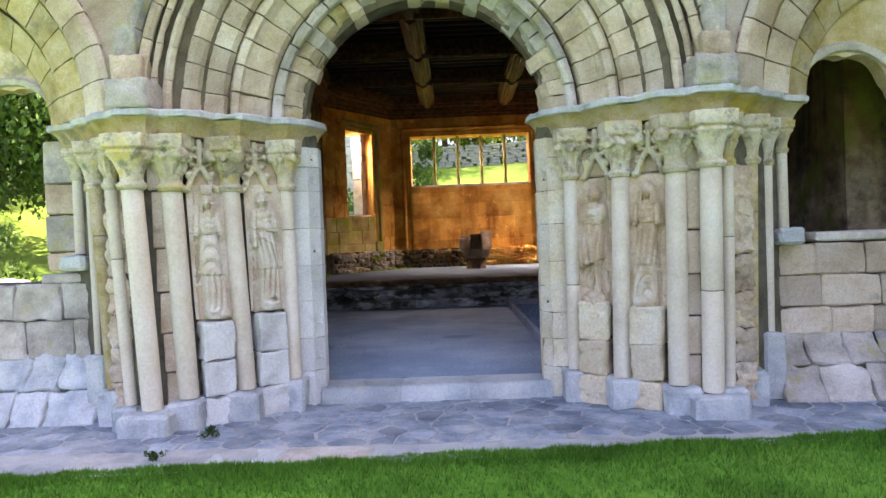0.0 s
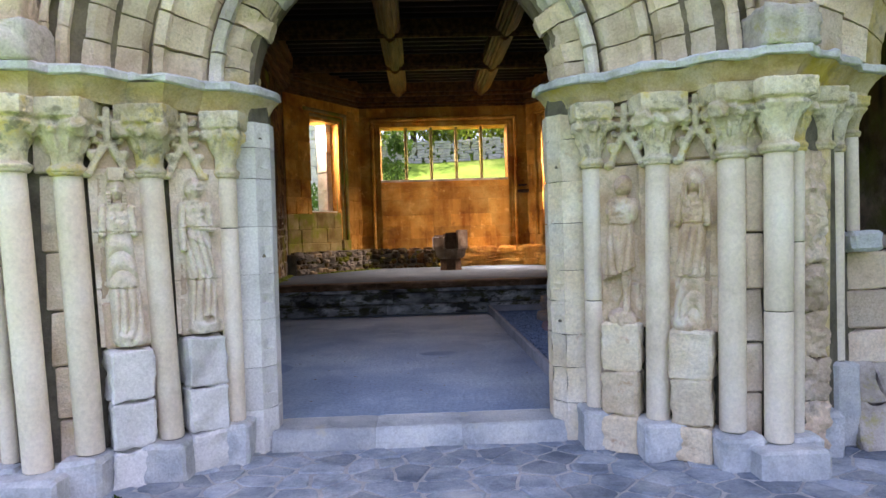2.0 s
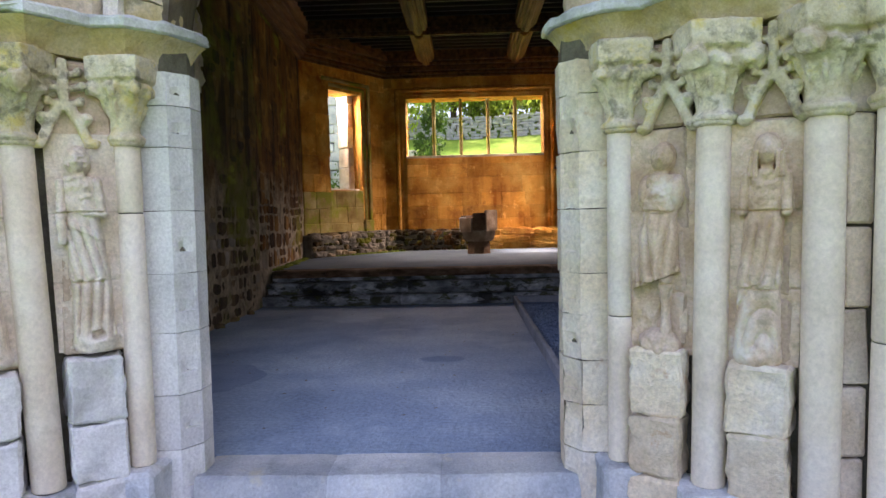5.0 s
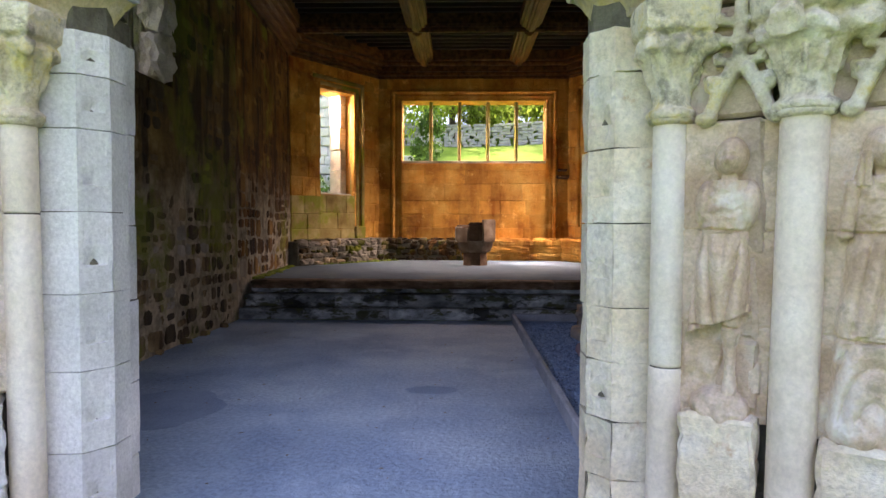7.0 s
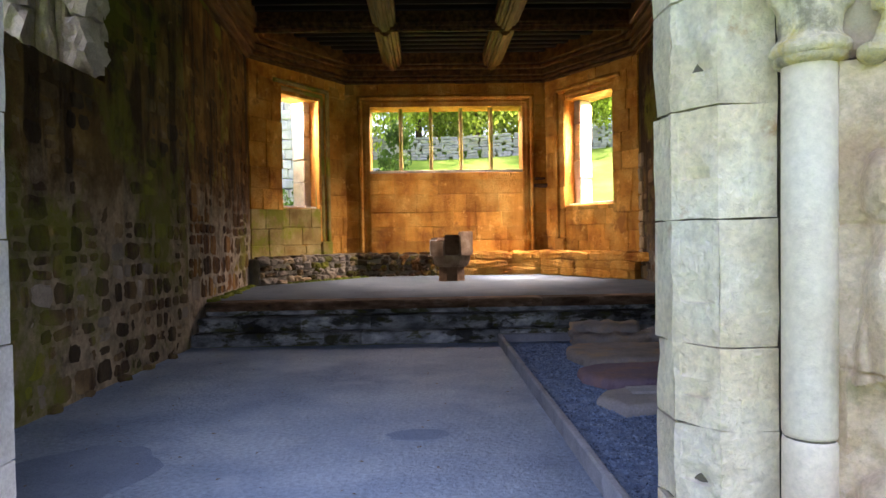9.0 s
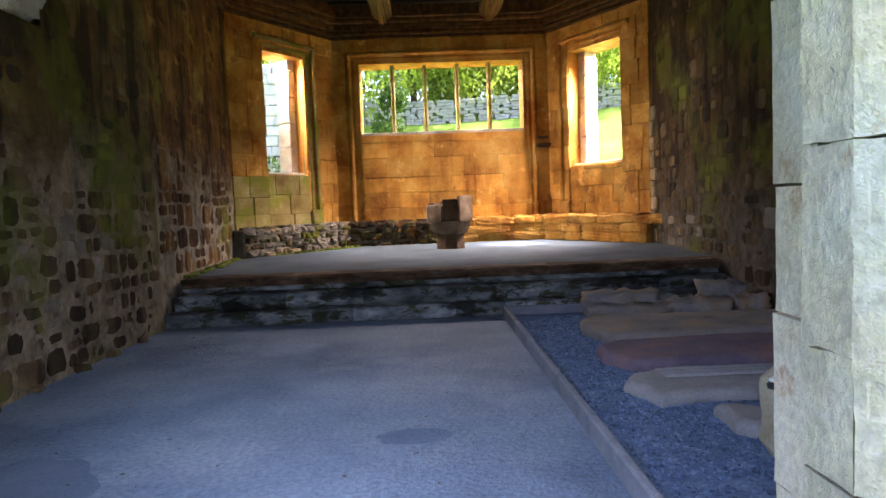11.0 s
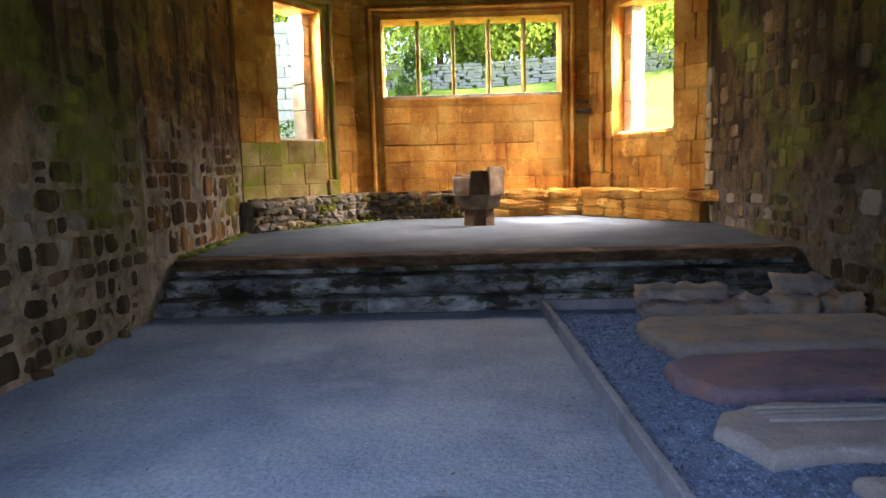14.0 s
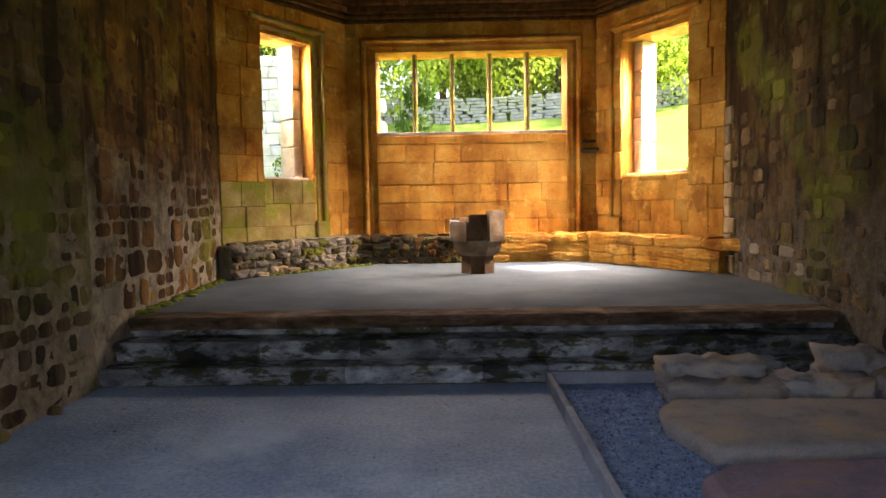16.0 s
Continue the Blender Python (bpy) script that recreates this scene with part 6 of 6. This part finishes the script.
# pale ruined wall with ivy behind the apse
ruin = empty("ruined_wall", (-3.3, 31.5, hill(-5, 31.5)), "tall pale ruined stone wall with ivy, in full sun", "ruin")
rv = []
for j in range(16):
    n_ = 11 - (j // 3)
    for i in range(n_):
        rv.append(moved(cbox(0.62, 0.8, 0.40, 0.04, 0.03, rt), Matrix.Translation((-3.0 + 0.62 * i + (0.31 if j % 2 else 0) - 0.15 * (11 - n_), 0, 0.2 + 0.4 * j))))
put("stonework", mesh_of("stonework", *join(*rv), M_FARWALL), ruin)
for i, (x, z, r) in enumerate(((2.4, 3.6, 0.7), (3.2, 1.2, 0.9), (2.7, 5.0, 0.6), (-1.0, 2.0, 1.0))):
    put("ivy", mesh_of("ivy", *leaves(900, r, 0.16, rt, 1.2, (x, -0.5, z)), M_IVY), ruin, label="dark green ivy")
for i, (x, y, w, h) in enumerate(((-9.5, 27, 2.4, 1.6), (-7.0, 26, 1.8, 1.2), (-12, 24, 2.0, 1.3), (13, 33, 2.2, 1.5), (10.5, 31, 1.6, 1.0), (2.5, 40, 1.8, 1.0), (-14, 20, 2.0, 0.9), (-17, 22, 2.4, 1.1), (9.2, 27, 2.6, 2.2), (11.2, 29.5, 3.0, 2.6), (8.0, 30, 2.4, 1.8), (12.5, 26.5, 2.2, 1.8))):
    put("rubble_heap", mesh_of("rubble_heap", *boulder(w, w * 0.8, h, i + 200, 3, 0.5), M_FARWALL), None, pose(x, y, hill(x, y) + h * 0.3, 0, 0, 40 * i), label="pale grey outcrop of ruined stone in grass", category="ruin", group="ruin outcrops")
for i, (x, y, r) in enumerate(((-9.0, 28.5, 1.3), (-11.5, 26, 1.2), (12, 35, 1.5), (-15.5, 21, 1.6), (-19, 24, 1.8), (-13, 29, 1.5), (15, 30, 1.3))):
    b = empty("bush", (x, y, hill(x, y)), "rounded green bush on the slope", "bush", group="slope bushes")
    put("foliage", mesh_of("foliage", *leaves(1500, r, 0.22, rt, 0.8, (0, 0, r * 0.6)), M_DARKLEAF if x < -10 else M_LEAF), b)

# ---- rubble stones set in the side walls ----
rr_ = random.Random(17)


def rubble_stone(seed):
    """Flat-faced fieldstone of unit size: uneven rounded outline, broken back to its edges; depth along x."""
    rng = random.Random(seed)
    n, v, f = 14, [], []
    pw = rng.uniform(3.5, 9.0)
    rad = []
    for k in range(n):
        a = 2 * math.pi * k / n
        c, q = abs(math.cos(a)), abs(math.sin(a))
        rad.append(0.5 * (c ** pw + q ** pw) ** (-1 / pw) * rng.uniform(0.84, 1.04))
    for depth, size in ((-0.5, 1.0), (0.30, 1.0), (0.44, 0.95), (0.5, 0.80)):
        for k in range(n):
            a = 2 * math.pi * k / n
            v.append((depth + rng.uniform(-0.07, 0.07) * (depth > 0), rad[k] * size * math.cos(a), rad[k] * size * math.sin(a)))
    for j in range(3):
        f += [[j * n + k, j * n + (k + 1) % n, (j + 1) * n + (k + 1) % n, (j + 1) * n + k] for k in range(n)]
    f += [list(range(n))[::-1], [3 * n + k for k in range(n)]]
    return v, f


STONES = [rubble_stone(300 + k) for k in range(12)]


def rubble_face(wall, face, sgn, y0, y1, z0, z1, material, turn=0.0, size=1.0, joint=0.035, pale=0.12):
    """Fieldstones in wavering courses, bedded in the wall's mortar."""
    meshes = [mesh_of("rubble", *q, mt) for mt in (material, material, M_RUBREARSTONE if material is M_RUBREARSTONE else M_RUBMID) for q in STONES]
    light = [mesh_of("rubble", *q, M_RUBPALE) for q in STONES[:5]]
    z = z0
    while z < z1:
        h = size * rr_.uniform(0.13, 0.27)
        y = y0 + rr_.uniform(0.0, 0.12)
        while y < y1 - 0.06:
            w = min(size * rr_.uniform(0.13, 0.42), y1 - y)
            zz = z + h / 2 + 0.05 * noise.noise((y * 0.9, z * 0.4, 4))
            if w > 0.09 and rr_.random() > 0.07:
                two = h > 0.20 * size and w < 0.30 * size and rr_.random() < 0.45
                for dz, hh in (((-0.26, 0.46), (0.25, 0.48)) if two else ((0.0, 1.0),)):
                    ob = put("rubble", rr_.choice(light if zz < 1.3 and rr_.random() < pale else meshes), wall)
                    ob.matrix_basis = Matrix.Translation((face(y + w / 2) + sgn * ((0.001 if zz < 1.7 else -0.006) + rr_.uniform(-0.012, 0.008)), y + w / 2, zz + dz * h)) @ pose(0, 0, 0, rr_.uniform(-6, 6), 0, turn + rr_.uniform(-2, 2)) @ Matrix.Diagonal((sgn * 0.05, w - joint * rr_.uniform(0.6, 1.5), h * hh - joint * rr_.uniform(0.5, 1.3), 1))
            y += w
        z += h


def wall_skin(wall, face, sgn, y0, y1, z0, z1, res=0.055):
    """Eroded plaster and stone face of a wall as an uneven sheet with thickness."""
    ny, nz = int((y1 - y0) / res), int((z1 - z0) / res)
    v, f = [], []
    for j in range(nz + 1):
        for i in range(ny + 1):
            y, z = y0 + (y1 - y0) * i / ny, z0 + (z1 - z0) * j / nz
            k = noise.noise((y * 1.3, z * 1.3, 3)) + 0.7 * noise.noise((y * 4.1, z * 5.2, 9)) + 0.45 * noise.noise((y * 9.5, z * 11.0, 1))
            v.append((face(y) + sgn * (0.018 + 0.016 * k), y, z))
    for j in range(nz):
        for i in range(ny):
            a = j * (ny + 1) + i
            f.append([a, a + 1, a + ny + 2, a + ny + 1])
    o = len(v)
    edge = [i for i in range(ny + 1)] + [j * (ny + 1) + ny for j in range(1, nz + 1)] + [nz * (ny + 1) + i for i in range(ny - 1, -1, -1)] + [j * (ny + 1) for j in range(nz - 1, 0, -1)]
    for e in edge:
        v.append((face(v[e][1]) - sgn * 0.03, v[e][1], v[e][2]))
    for q in range(len(edge)):
        r = (q + 1) % len(edge)
        f.append([edge[q], edge[r], o + r, o + q])
    # south faces take the mortar with shade in its colour
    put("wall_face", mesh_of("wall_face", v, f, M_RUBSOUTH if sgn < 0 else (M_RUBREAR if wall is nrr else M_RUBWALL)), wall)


def north_rear(y):
    return XL - 0.03 + (XLC - XL + 0.03) * (y - 12.6) / (YC - 12.6)


def south_rear(y):
    return XR + (XRC - XR) * (y - 12.6) / (YC - 12.6)


wall_skin(nb, lambda y: XL, 1, 7.6, 10.5, 0.0, 2.93)
wall_skin(nr, lambda y: XL, 1, 10.5, 12.6, 0.0, 4.8)
wall_skin(nrr, north_rear, 1, 12.6, YC, 0.0, 4.8)
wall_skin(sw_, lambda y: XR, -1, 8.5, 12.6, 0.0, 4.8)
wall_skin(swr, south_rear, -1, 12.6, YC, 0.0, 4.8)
rubble_face(north, lambda y: XL - 0.018, 1, 6.5, 7.6, 0.02, 2.9, M_RUBBLE)
rubble_face(nb, lambda y: XL, 1, 7.6, 10.5, 0.02, 2.85, M_RUBBLE)
rubble_face(nr, lambda y: XL, 1, 10.5, 12.6, 0.02, 4.6, M_RUBBLE)
rubble_face(nrr, north_rear, 1, 12.7, 16.55, 0.56, 4.7, M_RUBREARSTONE, 3.3, 1.18, 0.026)
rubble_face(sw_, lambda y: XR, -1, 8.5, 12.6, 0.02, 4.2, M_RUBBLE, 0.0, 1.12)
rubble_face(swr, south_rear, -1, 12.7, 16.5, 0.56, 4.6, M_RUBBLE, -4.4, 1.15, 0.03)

# ---- damp patches and litter on the floor ----
M_PATCH = mat("damp concrete", [(0.150, 0.22, 0.335), (0.205, 0.285, 0.41)], 2.0, fine=75, bump=0.9, rand=0.05)
for i, (x, y, w, d) in enumerate(((-1.55, 7.95, 0.50, 0.55), (0.52, 8.6, 0.22, 0.14))):
    ring = [(x + w * math.cos(a) * (1 + 0.25 * noise.noise((math.cos(a) * 2, math.sin(a) * 2, i))), y + d * math.sin(a) * (1 + 0.25 * noise.noise((math.cos(a) * 2, i, math.sin(a) * 2)))) for a in [2 * math.pi * k / 28 for k in range(28)]]
    put("floor_patch", mesh_of("floor_patch", *prism(ring, -0.01, 0.004), M_PATCH), label="darker damp patch in the concrete floor", category="floor", kind="structure")
v, f = [], []
for i in range(170):
    x, y, r, a = rr_.uniform(-2.4, 1.4), 6.5 + 6 * rr_.random(), rr_.uniform(0.006, 0.022), rr_.uniform(0, 6.28)
    o = len(v)
    v += [(x + r * math.cos(a + q) * e, y + r * math.sin(a + q) * e, 0.006 + 0.006 * (k % 2)) for k, (q, e) in enumerate(((0, 1), (1.5, 0.4), (3.1, 1), (4.6, 0.4)))]
    f.append([o, o + 1, o + 2, o + 3])
put("leaf_litter", mesh_of("leaf_litter", v, f, M_BARK), label="scattered dry leaf scraps on the floor", category="leaf litter", kind="stuff")

# moss at the foot of the dais wall and bench
M_MOSS = mat("green moss", [(0.09, 0.13, 0.012), (0.17, 0.22, 0.02), (0.26, 0.30, 0.04)], 9.0, fine=120, bump=0.8, rand=0.0, island=0.3)
tufts = []
for i in range(150):
    t = rr_.random()
    if i % 2:
        y = 13.4 + 3.2 * t
        x, z = north_rear(y) + 0.05 + abs(rr_.gauss(0, 0.05)), 0.532 + 0.006 * (y - 13.25)
    else:
        x, y = XLC + 0.50 + (XA + 0.30 - XLC - 0.30) * t, YC + 0.05 + (YB - 0.45 - YC - 0.05) * t
        x, y, z = x + rr_.gauss(0, 0.03), y + rr_.gauss(0, 0.03), 0.532 + 0.006 * (y - 13.25)
    w = rr_.uniform(0.05, 0.15)
    tufts.append(moved(boulder(w, w * rr_.uniform(0.6, 1.0), rr_.uniform(0.03, 0.07), i + 700, 1, 0.5), Matrix.Translation((x, y, z))))
put("moss", mesh_of("moss", *join(*tufts), M_MOSS, True), label="bright green moss at the foot of the damp wall", category="moss", kind="stuff")

# fallen stones along the foot of the north wall
for i in range(7):
    y = 8.2 + 4.3 * i / 7 + rr_.uniform(-0.05, 0.05)
    w = rr_.uniform(0.07, 0.14)
    put("fallen_stone", mesh_of("fallen_stone", *rblock(w * 1.4, w, w * 0.7, i + 500, 0.03, 2, 0.7), M_RUBBLE, True), None, pose(XL + 0.02 + w * 0.3, y, w * 0.22, 0, 0, rr_.uniform(50, 130)),
        label="small fallen rubble stone at the foot of the wall", category="stone", group="fallen stones")
